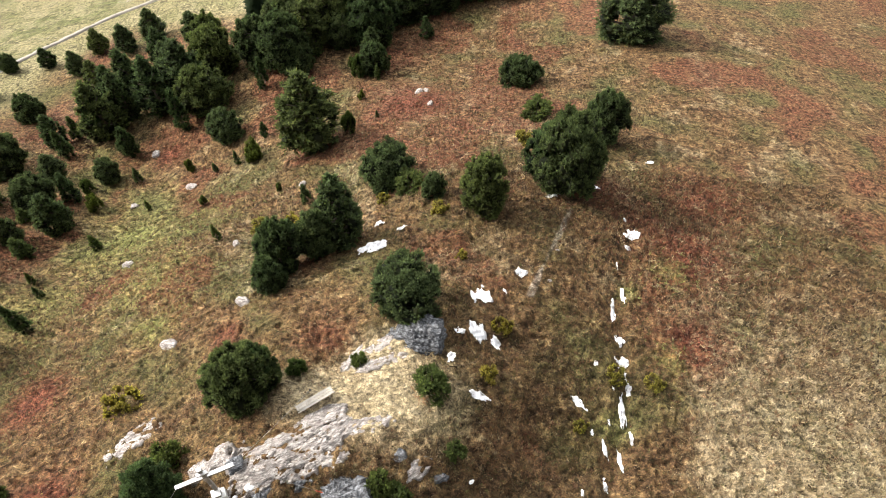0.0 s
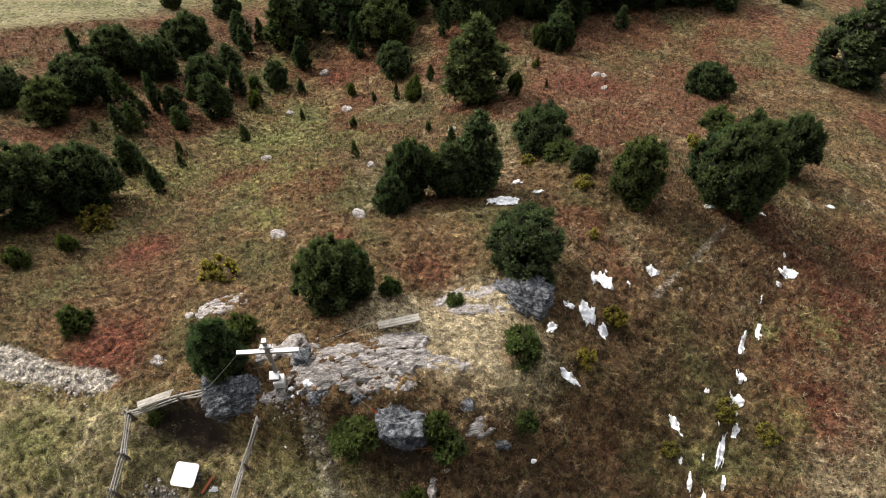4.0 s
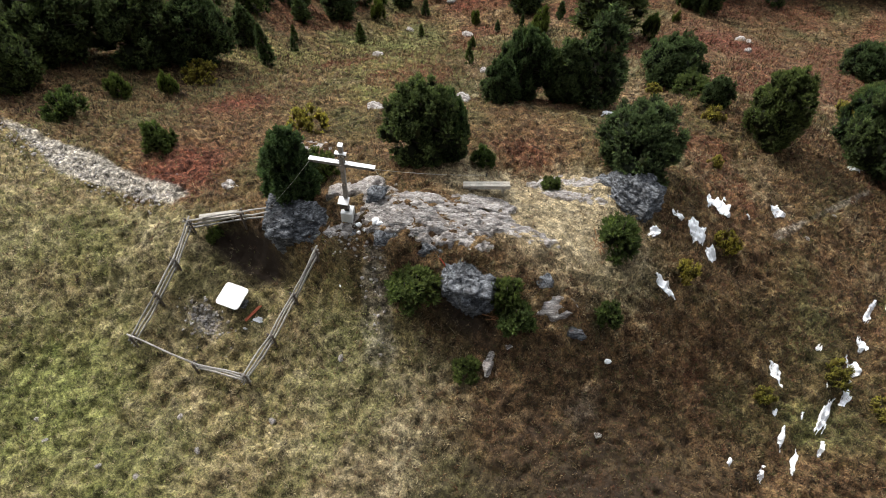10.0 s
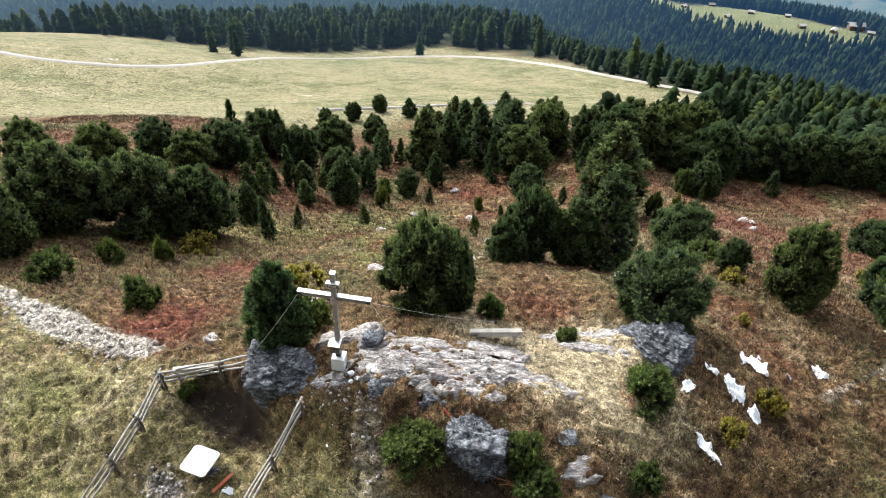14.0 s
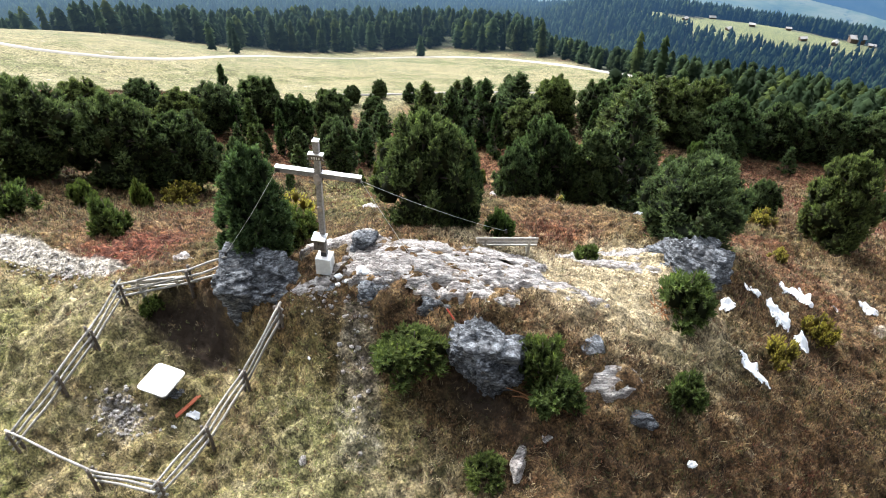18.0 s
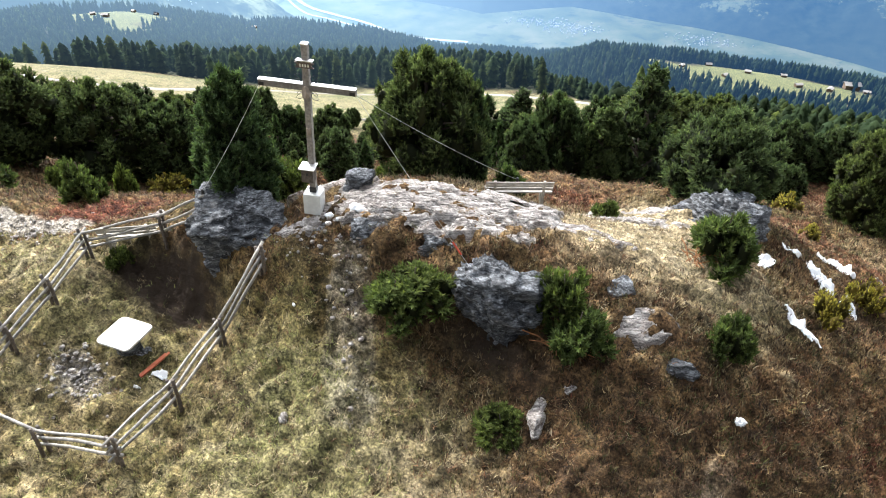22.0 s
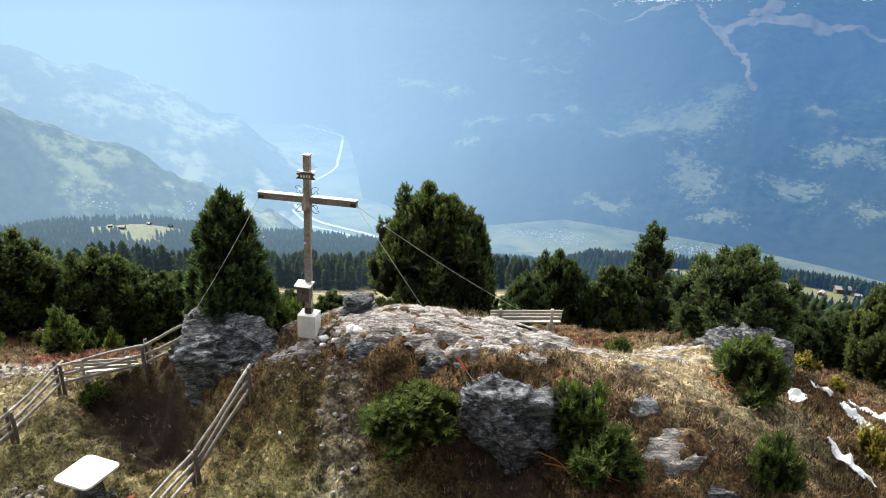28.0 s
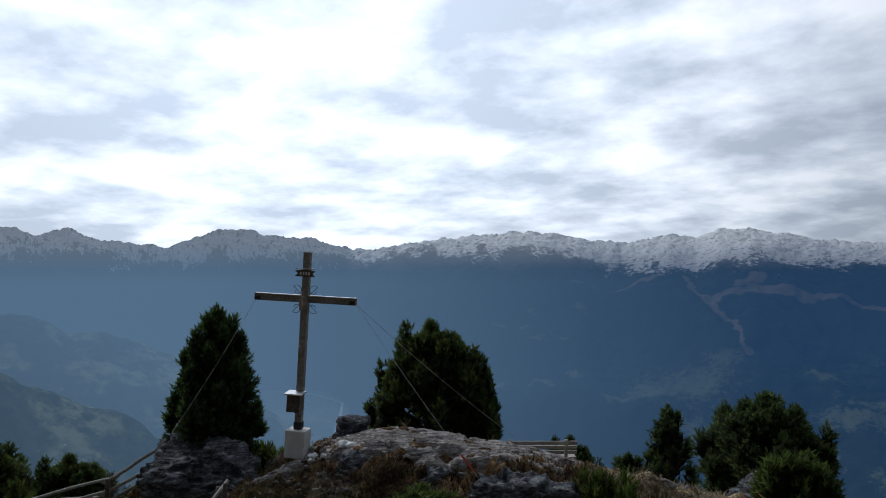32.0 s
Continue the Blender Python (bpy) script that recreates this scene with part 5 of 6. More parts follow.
def build_cross():
    lean = pose(-10.14, 6.97, -0.42, 0, 0, 24.5) @ pose(0, 0, 0, 0.5, 3.3, 0)
    cross = thing("summit_cross", "tall weathered timber summit cross on a white concrete block, leaning slightly", "cross", lean)
    part("base_block", box(0.47, 0.45, 0.62, (0, 0, 0.34), 0.03), M["concrete"], cross, "whitewashed concrete base block")
    part("post", box(0.155, 0.155, 4.05, (0, 0, 2.66), 0.010), M["cross_wood"], cross)
    part("beam", box(2.42, 0.14, 0.15, (0, 0.0, 3.62), 0.010), M["cross_wood"], cross)
    for s in (-1, 1):
        part("beam_cover", box(1.12, 0.17, 0.018, (s * 0.655, 0, 3.706), 0.004), M["sheet"], cross, "bright sheet metal cover")
        part("end_band", box(0.13, 0.15, 0.09, (s * 1.13, -0.004, 3.60), 0.006), M["iron"], cross, "black iron end fitting")
    part("post_cap", box(0.18, 0.18, 0.03, (0, 0, 4.70), 0.006), M["sheet"], cross, "sheet metal cap")
    part("foot_bracket", box(0.18, 0.18, 0.16, (0, 0, 0.74), 0.008), M["iron"], cross)
    # ribbon-shaped name board with split ends
    bm = bmesh.new()
    pts = [(-0.24, 0.05), (-0.17, -0.01), (-0.24, -0.08), (0.24, -0.08), (0.17, -0.01), (0.24, 0.05), (0.0, 0.09)]
    vs = [[bm.verts.new((x, y, z)) for x, z in pts] for y in (-0.125, -0.09)]
    bm.faces.new(vs[0])
    bm.faces.new(vs[1][::-1])
    for i in range(len(pts)):
        j = (i + 1) % len(pts)
        bm.faces.new((vs[0][j], vs[0][i], vs[1][i], vs[1][j]))
    bmesh.ops.translate(bm, vec=(0, 0, 4.22), verts=bm.verts)
    board = part("name_board", bm, M["dark_wood"], cross, "dark carved ribbon board")
    part("board_roof", box(0.42, 0.16, 0.02, (0, -0.07, 4.32), 0.004), M["sheet"], cross)
    for k in range(4):
        part("lettering", box(0.035, 0.012, 0.07, (-0.10 + 0.066 * k, -0.129, 4.21), 0.0), M["sheet"], board)
    # wrought scrolls in the four corners
    for sx in (-1, 1):
        for sz in (-1, 1):
            pts = []
            for i in range(26):
                t = i / 25
                an = math.pi * (0.25 + 1.75 * t)
                r = 0.13 * (1 - 0.6 * t)
                pts.append((0.20 + r * math.cos(an), 0.20 + r * math.sin(an)))
            line = [(sx * 0.09, -0.02, 3.62 + sz * 0.09)] + [(sx * x, -0.02, 3.62 + sz * z) for x, z in pts]
            me = tube("scroll", line, 0.0065, M["iron"])
            part("scroll", me, M["iron"], cross, "black wrought iron scroll")
    part("carving", rock_mesh("carving", (0.25, 0.22, 0.44), 71, M["carving"], levels=4, square=0.2, rough=0.2, strata=0.02), None, cross, "pale carved wooden ornament", pose(0, -0.11, 3.50))
    part("carving", rock_mesh("carving", (0.17, 0.17, 0.26), 73, M["carving"], levels=3, square=0.2, rough=0.2, strata=0.02), None, cross, "small carved wooden ornament", pose(0, -0.10, 2.48))
    case = part("book_box", box(0.31, 0.24, 0.40, (-0.05, -0.18, 1.28), 0.012), M["dark_wood"], cross, "wooden summit book box")
    part("box_lid", box(0.41, 0.36, 0.03, (-0.05, -0.18, 1.50), 0.006, turn=Matrix.Rotation(radians(4), 4, "X")), M["sheet"], case, "pale metal lid")
    part("latch", box(0.05, 0.02, 0.07, (-0.05, -0.305, 1.33), 0.004), M["iron"], case)
    return lean


def build_cables(lean):
    ends = {s: lean @ Vector((s * 1.19, 0, 3.58)) for s in (-1, 1)}
    for s, foot, sag, name in ((1, (-4.95, 7.0, -0.55), 0.06, "over the rock to the cliff"), (1, (-6.75, 12.3, -0.95), 0.12, "to the rock by the bench"), (-1, (-12.95, 5.6, -0.05), 0.08, "to the pillar rock")):
        a, b = np.array(ends[s]), np.array(foot)
        pts = [a + (b - a) * t + np.array([0, 0, -sag * 4 * t * (1 - t)]) for t in np.linspace(0, 1, 15)]
        cable = tagged(part("guy_cable", tube("cable", pts, 0.005, M["wire"])), "thin steel guy cable " + name, "cable", "guy cables")
        if "cliff" in name:
            part("cord", tube("cord", [tuple(p + np.array([0, 0, 0.004])) for p in pts[11:13]], 0.022, M["red_cord"]), None, cable, "red cord tied round the cable")
        bm = bmesh.new()
        bmesh.ops.create_cone(bm, cap_ends=True, segments=10, radius1=0.05, radius2=0.03, depth=0.14)
        tagged(part("cable_anchor", bm, M["iron"], m=pose(*foot)), "iron anchor of a guy cable set in the rock", "anchor", "cable anchors")


build_cables(build_cross())


def white_stones():
    for k, (x, y, s) in enumerate(WHITE_STONES):
        ob = part("white_stone", rock_mesh("white_stone", (0.34 * s, 0.26 * s, 0.26 * s), 90 + k, M["snow"], levels=3), m=pose(x, y, float(land(x, y)) + 0.10 * s, 0, 0, 40 * k))
        tagged(ob, "white quartz stone lying at the foot of the cross", "stone", "white stones by the cross")


WHITE_STONES = [(-9.55, 6.9, 0.8), (-9.35, 6.6, 0.6), (-8.95, 7.25, 1.2), (-9.15, 6.75, 0.5), (-9.05, 4.75, 0.4), (-8.75, 7.3, 0.9)]
white_stones()

# ---- benches, table, fence ----


def build_bench(m, label, length=1.8):
    b = thing("bench", label, "bench", m, "summit benches")
    for k, y in enumerate((-0.20, -0.06, 0.08)):
        part("seat_slat", box(length, 0.12, 0.045, (0, y, 0.44), 0.008), M["bench_wood"], b)
    for k, z in enumerate((0.60, 0.74, 0.86)):
        part("back_slat", box(length, 0.035, 0.095, (0, 0.19 + 0.06 * k, z), 0.008, turn=Matrix.Rotation(radians(-14), 4, "X")), M["bench_wood"], b)
    for s in (-1, 1):
        part("leg", box(0.09, 0.42, 0.46, (s * length * 0.36, -0.06, 0.19), 0.012), M["bench_wood"], b, "pale timber trestle leg")
        part("back_post", box(0.08, 0.07, 0.62, (s * length * 0.36, 0.255, 0.64), 0.01, turn=Matrix.Rotation(radians(-14), 4, "X")), M["bench_wood"], b)


def ground_z(x, y):
    return float(land(x, y))


build_bench(pose(-6.42, 11.75, -1.37, 0, 0, 33 + 180), "pale weathered slatted wooden bench facing the valley on trampled grass", 2.0)
build_bench(pose(-15.75, 4.75, -2.50, 0, 0, 42 + 180), "pale slatted wooden bench standing outside the pole fence", 1.7)


def build_table():
    x, y = -13.12, 2.35
    z = ground_z(x, y) - 0.05
    t = thing("table", "white square-topped table on a dark dry-stone base in the fenced hollow", "table", pose(x, y, z, 0, 0, 12))
    bm = bmesh.new()
    w, r = 0.53, 0.13
    ring = []
    for cx, cy, a0 in ((w - r, w - r, 0), (-w + r, w - r, 90), (-w + r, -w + r, 180), (w - r, -w + r, 270)):
        for k in range(6):
            a = radians(a0 + 18 * k)
            ring.append((cx + r * math.cos(a), cy + r * math.sin(a)))
    lo, hi = [bm.verts.new((px, py, 0.78)) for px, py in ring], [bm.verts.new((px, py, 0.84)) for px, py in ring]
    bm.faces.new(hi)
    bm.faces.new(lo[::-1])
    for i in range(len(ring)):
        j = (i + 1) % len(ring)
        bm.faces.new((lo[i], lo[j], hi[j], hi[i]))
    bmesh.ops.bevel(bm, geom=[e for e in bm.edges if abs(e.verts[0].co.z - e.verts[1].co.z) < 1e-4], offset=0.012, segments=2, affect="EDGES")
    part("tabletop", bm, M["white"], t, "white rounded square top")
    part("base", rock_mesh("base", (0.82, 0.78, 0.82), 81, M["rock"], levels=4, square=0.7, rough=0.05, strata=0.06), None, t, "dark layered stone base", pose(0, 0, 0.34))
    for k in range(3):
        part("base_stone", rock_mesh("base_stone", (0.3, 0.22, 0.14), 84 + k, M["rock"], levels=3), None, t, "", pose(0.36 + 0.05 * k, 0.28 - 0.2 * k, 0.12 + 0.12 * k))
    pl = tagged(part("plank", box(0.12, 0.95, 0.05, (0, 0, 0), 0.008), M["redwood"], m=pose(-12.2, 2.4, ground_z(-12.2, 2.4) + 0.20, 22, 8, -14)), "reddish wooden plank leaning beside the stone table", "plank")


build_table()


def build_fence():
    # post feet, side by side; the corner posts are doubled
    sides = [
        [(-10.5, 5.15), (-10.66, 3.54), (-10.52, 1.78), (-10.33, -0.08)],
        [(-10.33, -0.08), (-12.65, -0.68), (-15.55, -1.22)],
        [(-15.55, -1.22), (-15.75, 0.6), (-15.95, 2.1), (-16.55, 3.75)],
        [(-16.55, 3.75), (-14.5, 5.1), (-13.15, 5.55)],
    ]
    fence = thing("fence", "weathered grey pole fence round the hollow with three rails a side", "fence", pose(0, 0, 0))
    seed = 0
    post_h = {}
    for side in sides:
        n = len(side)
        for i, (x, y) in enumerate(side):
            if (x, y) in post_h:
                continue
            z = ground_z(x, y)
            post_h[(x, y)] = z
            if (x, y) == (-13.15, 5.55):
                continue
            dx, dy = side[min(i + 1, n - 1)][0] - side[max(i - 1, 0)][0], side[min(i + 1, n - 1)][1] - side[max(i - 1, 0)][1]
            q = math.hypot(dx, dy)
            ox, oy = -dy / q * 0.09, dx / q * 0.09
            for s in (-1, 1):
                seed += 1
                me = pole_mesh("post", (x + s * ox, y + s * oy, z - 0.25), (x + s * ox * 1.1 + 0.02 * s, y + s * oy, z + 0.98 + 0.06 * s), 0.055, 0.045, sides=8, wobble=0.01, seed=seed, mat=M["dark_wood"])
                part("post", me, None, fence)
            part("brace", pole_mesh("brace", (x - ox * 2, y - oy * 2, z + 0.72), (x + ox * 2, y + oy * 2, z + 0.74), 0.022, sides=6, mat=M["dark_wood"], rings=3), None, fence)
    for k, side in enumerate(sides):
        for h in (0.36, 0.62, 0.90):
            for (x0, y0), (x1, y1) in zip(side[:-1], side[1:]):
                seed += 1
                z0, z1 = post_h[(x0, y0)], post_h[(x1, y1)]
                if k == 1 and (x1, y1) == (-15.55, -1.22) and h < 0.8:
                    continue
                d = np.array([x1 - x0, y1 - y0, z1 - z0])
                e = d / np.linalg.norm(d) * 0.22
                me = pole_mesh("rail", (x0 - e[0], y0 - e[1], z0 + h - e[2]), (x1 + e[0], y1 + e[1], z1 + h + e[2]), 0.043, 0.036, sides=8, wobble=0.03, seed=seed, mat=M["grey_wood"])
                part("rail", me, None, fence)


build_fence()

# ---- trees ----


def crown_width(kind, t):
    """How wide a crown is, as a share of its widest, at a share t of its height."""
    if kind == "dome":
        return (1 - t ** 2.6) ** 0.55 * (0.74 + 0.26 * min(1, t * 4))
    if kind == "egg":
        return (1 - t ** 1.6) ** 0.80 * (0.70 + 0.30 * min(1, t * 5))
    if kind == "oval":
        return (1 - t ** 2.4) ** 0.70 * (0.72 + 0.28 * min(1, t * 3))
    if kind == "cone":
        return (1 - t) ** 0.62 * (0.80 + 0.20 * min(1, t * 5))
    return (1 - t) ** 0.85


def crown_clumps(rng, n, h, w, kind):
    """Where the clumps of a crown sit: centre, radius, and how far each is drawn out upwards."""
    out = []
    ph = rng.rand(3) * 6.28
    k = 0
    while len(out) < n:
        k += 1
        a = k * 2.399 + rng.rand() * 0.7
        if kind == "bush":
            t = rng.rand()
            q = w / 2 * math.sqrt(rng.rand()) * (1 - 0.45 * t)
            out.append((q * math.cos(a), q * math.sin(a), h * (0.12 + 0.66 * t * rng.uniform(0.6, 1.0)), w * rng.uniform(0.08, 0.15), 1.9))
            continue
        t = rng.rand()
        prof = crown_width(kind, t)
        if rng.rand() > prof + 0.12:
            continue
        uneven = 0.94 + (0.15 if kind == "dome" else 0.07) * math.sin(2 * a + ph[0] + 3 * t) + 0.13 * math.sin(4 * a + ph[1] + 7 * t)
        r = w / 2 * prof * uneven
        size = w * rng.uniform(0.065, 0.155) * (0.34 + 0.66 * prof)
        q = max(0.0, r - 1.05 * size) * (rng.uniform(0.90, 1.05) if rng.rand() < 0.78 else rng.uniform(0.2, 0.8))
        out.append((q * math.cos(a), q * math.sin(a), h * (0.07 + 0.86 * t), size, rng.uniform(0.85, 1.25)))
    if kind != "bush":
        # candles that stand out of the crown's outline
        for j in range(26):
            t = 1 - 0.62 * (j / 25) ** 1.2
            q = w * 0.5 * crown_width(kind, min(t, 0.93)) * rng.uniform(0.80, 1.06) * (j > 1)
            out.append((q * math.cos(j * 2.4), q * math.sin(j * 2.4), h * (0.07 + 0.86 * t - 0.02 * rng.rand()), w * rng.uniform(0.040, 0.065), 2.3))
    return out


def conifer(seed, h, w, kind, lobes, per_clump, tuft_len, tint, blades):
    """Meshes of a pine's trunk and crown: limbs that end in clumps, each clump set with upright brushes of needles."""
    rng = np.random.RandomState(seed)
    pts = crown_clumps(rng, lobes, h, w, kind)
    tv, tf, n = [], [], 0

    def add(v, f):
        nonlocal n
        tv.extend(tuple(q) for q in v)
        tf.extend(tuple(dict.fromkeys(n + c for c in g)) for g in f)
        n += len(v)

    add(*pole((0, 0, -0.3), (rng.randn() * 0.03 * w, rng.randn() * 0.03 * w, h * 0.9), 0.030 * h, 0.008 * h, sides=8, wobble=0.03 * w, seed=seed, rings=7))
    for x, y, z, r, up in pts[::2]:
        add(*pole((0, 0, max(0.02 * h, z - 0.14 * h)), (x, y, z), 0.010 * h, 0.004 * h, sides=5, rings=3))
    trunk = bpy.data.meshes.new("trunk")
    trunk.from_pydata(tv, [], tf)
    trunk.materials.append(M["bark"])
    verts, faces, cols, n = [], [], [], 0
    # the inside of each clump, its tint darkened to stand for shade
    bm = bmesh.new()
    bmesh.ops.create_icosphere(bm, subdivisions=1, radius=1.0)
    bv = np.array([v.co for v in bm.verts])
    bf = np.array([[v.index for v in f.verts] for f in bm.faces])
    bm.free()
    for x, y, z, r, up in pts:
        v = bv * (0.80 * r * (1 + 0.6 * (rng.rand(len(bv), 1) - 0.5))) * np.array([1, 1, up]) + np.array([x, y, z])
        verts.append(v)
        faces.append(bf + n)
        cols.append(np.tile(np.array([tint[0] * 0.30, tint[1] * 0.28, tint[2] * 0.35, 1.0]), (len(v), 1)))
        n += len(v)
    P = np.repeat(np.array(pts), per_clump, axis=0)
    tufts = len(P)
    d = rng.randn(tufts, 3)
    out = P[:, :3] - np.array([0, 0, h * 0.30])
    out /= np.linalg.norm(out, axis=1)[:, None] + 1e-6
    d = d / np.linalg.norm(d, axis=1)[:, None] + out * 0.65 + np.array([0, 0, 0.25])
    d /= np.linalg.norm(d, axis=1)[:, None]
    stretch = np.stack([np.ones(tufts), np.ones(tufts), P[:, 4]], 1)
    base = P[:, :3] + d * stretch * P[:, 3:4] * rng.uniform(0.70, 1.02, (tufts, 1))
    way = d * 0.80 + np.array([0, 0, 0.60]) + rng.randn(tufts, 3) * 0.22
    way /= np.linalg.norm(way, axis=1)[:, None]
    L = tuft_len * rng.uniform(0.65, 1.30, (tufts, 1))
    s = np.cross(way, rng.randn(tufts, 3))
    s /= np.linalg.norm(s, axis=1)[:, None]
    q = np.cross(way, s)
    shade = rng.uniform(0.70, 1.25, (tufts, 1)) * np.repeat(rng.uniform(0.75, 1.25, (len(pts), 1)), per_clump, axis=0)
    for k in range(blades):
        an = k * 2.399
        rad = s * math.cos(an) + q * math.sin(an)
        side = np.cross(way, rad)
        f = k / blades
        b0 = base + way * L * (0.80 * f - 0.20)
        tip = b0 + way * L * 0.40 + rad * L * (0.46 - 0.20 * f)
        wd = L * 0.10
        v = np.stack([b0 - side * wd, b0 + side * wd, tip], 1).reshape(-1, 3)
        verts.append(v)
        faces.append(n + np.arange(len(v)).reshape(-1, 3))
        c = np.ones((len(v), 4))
        # light put into the tint: each brush dark at its base, bright-tipped
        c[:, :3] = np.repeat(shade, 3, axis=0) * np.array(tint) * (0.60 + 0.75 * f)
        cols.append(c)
        n += len(v)
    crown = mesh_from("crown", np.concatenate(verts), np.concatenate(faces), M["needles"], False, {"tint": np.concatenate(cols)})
    return trunk, crown


PINE, YOUNG, YELLOW, SPRUCE = (0.080, 0.106, 0.050), (0.078, 0.102, 0.036), (0.27, 0.235, 0.055), (0.062, 0.090, 0.040)
KINDS = {
    # name: seeds, height, width, crown, clumps, brushes a clump, brush length, tint, blades a brush
    "round_pine": ((1, 2, 3), 5.0, 4.2, "dome", 140, 34, 0.25, PINE, 9),
    "low_pine": ((19, 20), 3.2, 4.4, "dome", 130, 32, 0.25, PINE, 9),
    "pine": ((4, 5, 6), 6.0, 3.4, "egg", 110, 20, 0.30, PINE, 8),
    "slim_pine": ((17, 18), 5.2, 2.9, "oval", 135, 34, 0.27, PINE, 9),
    "tall_pine": ((7, 8, 9), 9.0, 4.2, "egg", 120, 13, 0.44, PINE, 7),
    "young_spruce": ((10, 11), 4.5, 1.9, "spire", 48, 14, 0.26, SPRUCE, 8),
    "dwarf_pine": ((12, 13, 14), 1.9, 2.0, "bush", 20, 24, 0.33, YOUNG, 11),
    "shrub": ((15, 16), 1.3, 1.7, "bush", 22, 20, 0.15, YELLOW, 9),
}
PROTO = {}


def plant(kind, x, y, h, w, label, category, group, turn=None, z=None):
    seeds, h0, w0, crown, lobes, per_clump, tl, tint, blades = KINDS[kind]
    rng = np.random.RandomState(int(abs(x * 131 + y * 71)) % 100000)
    key = (kind, rng.randint(len(seeds)))
    if key not in PROTO:
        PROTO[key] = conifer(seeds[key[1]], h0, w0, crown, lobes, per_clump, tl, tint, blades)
    trunk, crn = PROTO[key]
    if z is None:
        z = float(hill(x, y)) - 0.05
    ob = thing(kind if kind != "shrub" else "yellow_shrub", label, category, None, group)
    ob.matrix_world = pose(x, y, z, rng.uniform(-2, 2), rng.uniform(-2, 2), rng.rand() * 360 if turn is None else turn) @ Matrix.Diagonal((w / w0, w / w0, h / h0, 1))
    part("trunk", trunk, None, ob)
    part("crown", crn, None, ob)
    return ob


# x, y, height, width
NEAR_PINES = [(-10.3, 12.7, 4.6, 3.7), (-13.3, 7.1, 5.0, 2.6), (-2.1, 18.7, 3.2, 4.5), (-10.8, 23.9, 5.2, 3.4), (-8.7, 25.4, 5.1, 3.0), (-11.0, 21.4, 3.1, 2.3), (2.9, 29.2, 5.1, 3.8), (9.5, 32.7, 8.0, 5.4), (14.4, 41.4, 5.6, 4.0), (-9.4, 13.4, 3.9, 2.0), (8.4, 34.4, 5.6, 4.0)]
TALL_PINES = [(-39.8, 12.6, 6.3, 5.6), (-54.4, 18.0, 4.2, 3.9), (-50.2, 21.8, 4.1, 4.0), (-50.9, 27.4, 3.7, 3.6), (-45.7, 27.0, 4.0, 3.9), (-46.7, 31.2, 4.5, 4.6), (-48.3, 37.9, 5.3, 4.6), (-45.3, 39.7, 4.7, 3.8), (-46.8, 46.8, 5.4, 4.4), (-51.6, 59.9, 4.2, 3.4), (-39.6, 54.9, 9.0, 4.8), (-37.8, 57.9, 7.9, 3.5), (-38.3, 62.3, 8.4, 4.2), (-33.6, 57.9, 8.7, 4.5), (-30.0, 59.2, 8.6, 5.8), (-27.5, 63.3, 6.6, 5.4), (-27.1, 56.4, 6.1, 5.3), (-22.2, 63.7, 6.5, 4.9), (-18.6, 61.9, 7.4, 5.5), (-15.0, 68.9, 7.0, 5.7), (-16.3, 65.6, 7.8, 4.8), (-9.1, 68.2, 7.0, 5.6), (-12.4, 66.4, 4.4, 3.7), (-4.4, 74.6, 6.7, 5.1), (0.3, 78.5, 6.5, 4.9), (5.1, 81.1, 6.6, 5.4), (8.7, 83.6, 7.1, 5.4), (-7.3, 71.9, 5.8, 4.0), (-2.0, 76.3, 5.8, 4.1), (2.7, 80.1, 6.3, 4.2), (-7.3, 26.7, 7.7, 3.6), (-12.7, 44.2, 9.6, 6.2), (22.7, 66.3, 11.1, 8.2), (-29.4, 67.9, 6.0, 4.5), (-18.7, 68.0, 6.8, 6.4), (-12.2, 71.8, 7.6, 5.8), (17.9, 86.9, 3.7, 3.5), (-45.3, 53.5, 5.0, 2.9)]
EDGE_PINES = [(-50.0, 70.8, 4, 2.8), (-48.5, 75.6, 4.2, 2.8), (-33.4, 63.4, 7, 3.6), (-55.4, 73.3, 3.4, 2.4), (-60.9, 72.9, 3, 2.4), (-60.1, 65.4, 3, 2.4), (-58.7, 58.1, 3, 2.4), (-50.4, 47.7, 3, 2.4), (-41.3, 45.4, 4, 2.8), (-40.1, 40.0, 4.5, 3.6), (-32.9, 72.3, 5.2, 3.4), (-44.1, 74.7, 4.6, 3.2), (-40.3, 76.5, 5.2, 3.4), (-41.2, 62.3, 6.5, 3.6), (-45.5, 66.5, 5, 3.2), (-36.5, 69.0, 6.2, 3.6)]
MID_PINES = [(-36.7, 16.1, 6.2, 5.8), (-34.4, 18.9, 5.8, 5.0), (-37.6, 7.8, 4.9, 3.8), (-35.6, 24.1, 4.1, 2.4), (-36.3, 36.3, 5.5, 3.6), (-35.1, 50.1, 4.5, 2.5), (-23.4, 49.9, 3.8, 4.0), (-35.6, 45.3, 3.2, 2.9), (-16.8, 60.3, 3.5, 4.4), (-7.8, 59.4, 4.2, 3.6), (-0.7, 30.7, 2.4, 2.0), (-4.4, 34.4, 3.4, 4.8), (8.3, 54.8, 3.2, 4.5), (-8.3, 62.9, 5.0, 3.0), (-39.2, 34.0, 3.7, 2.5)]
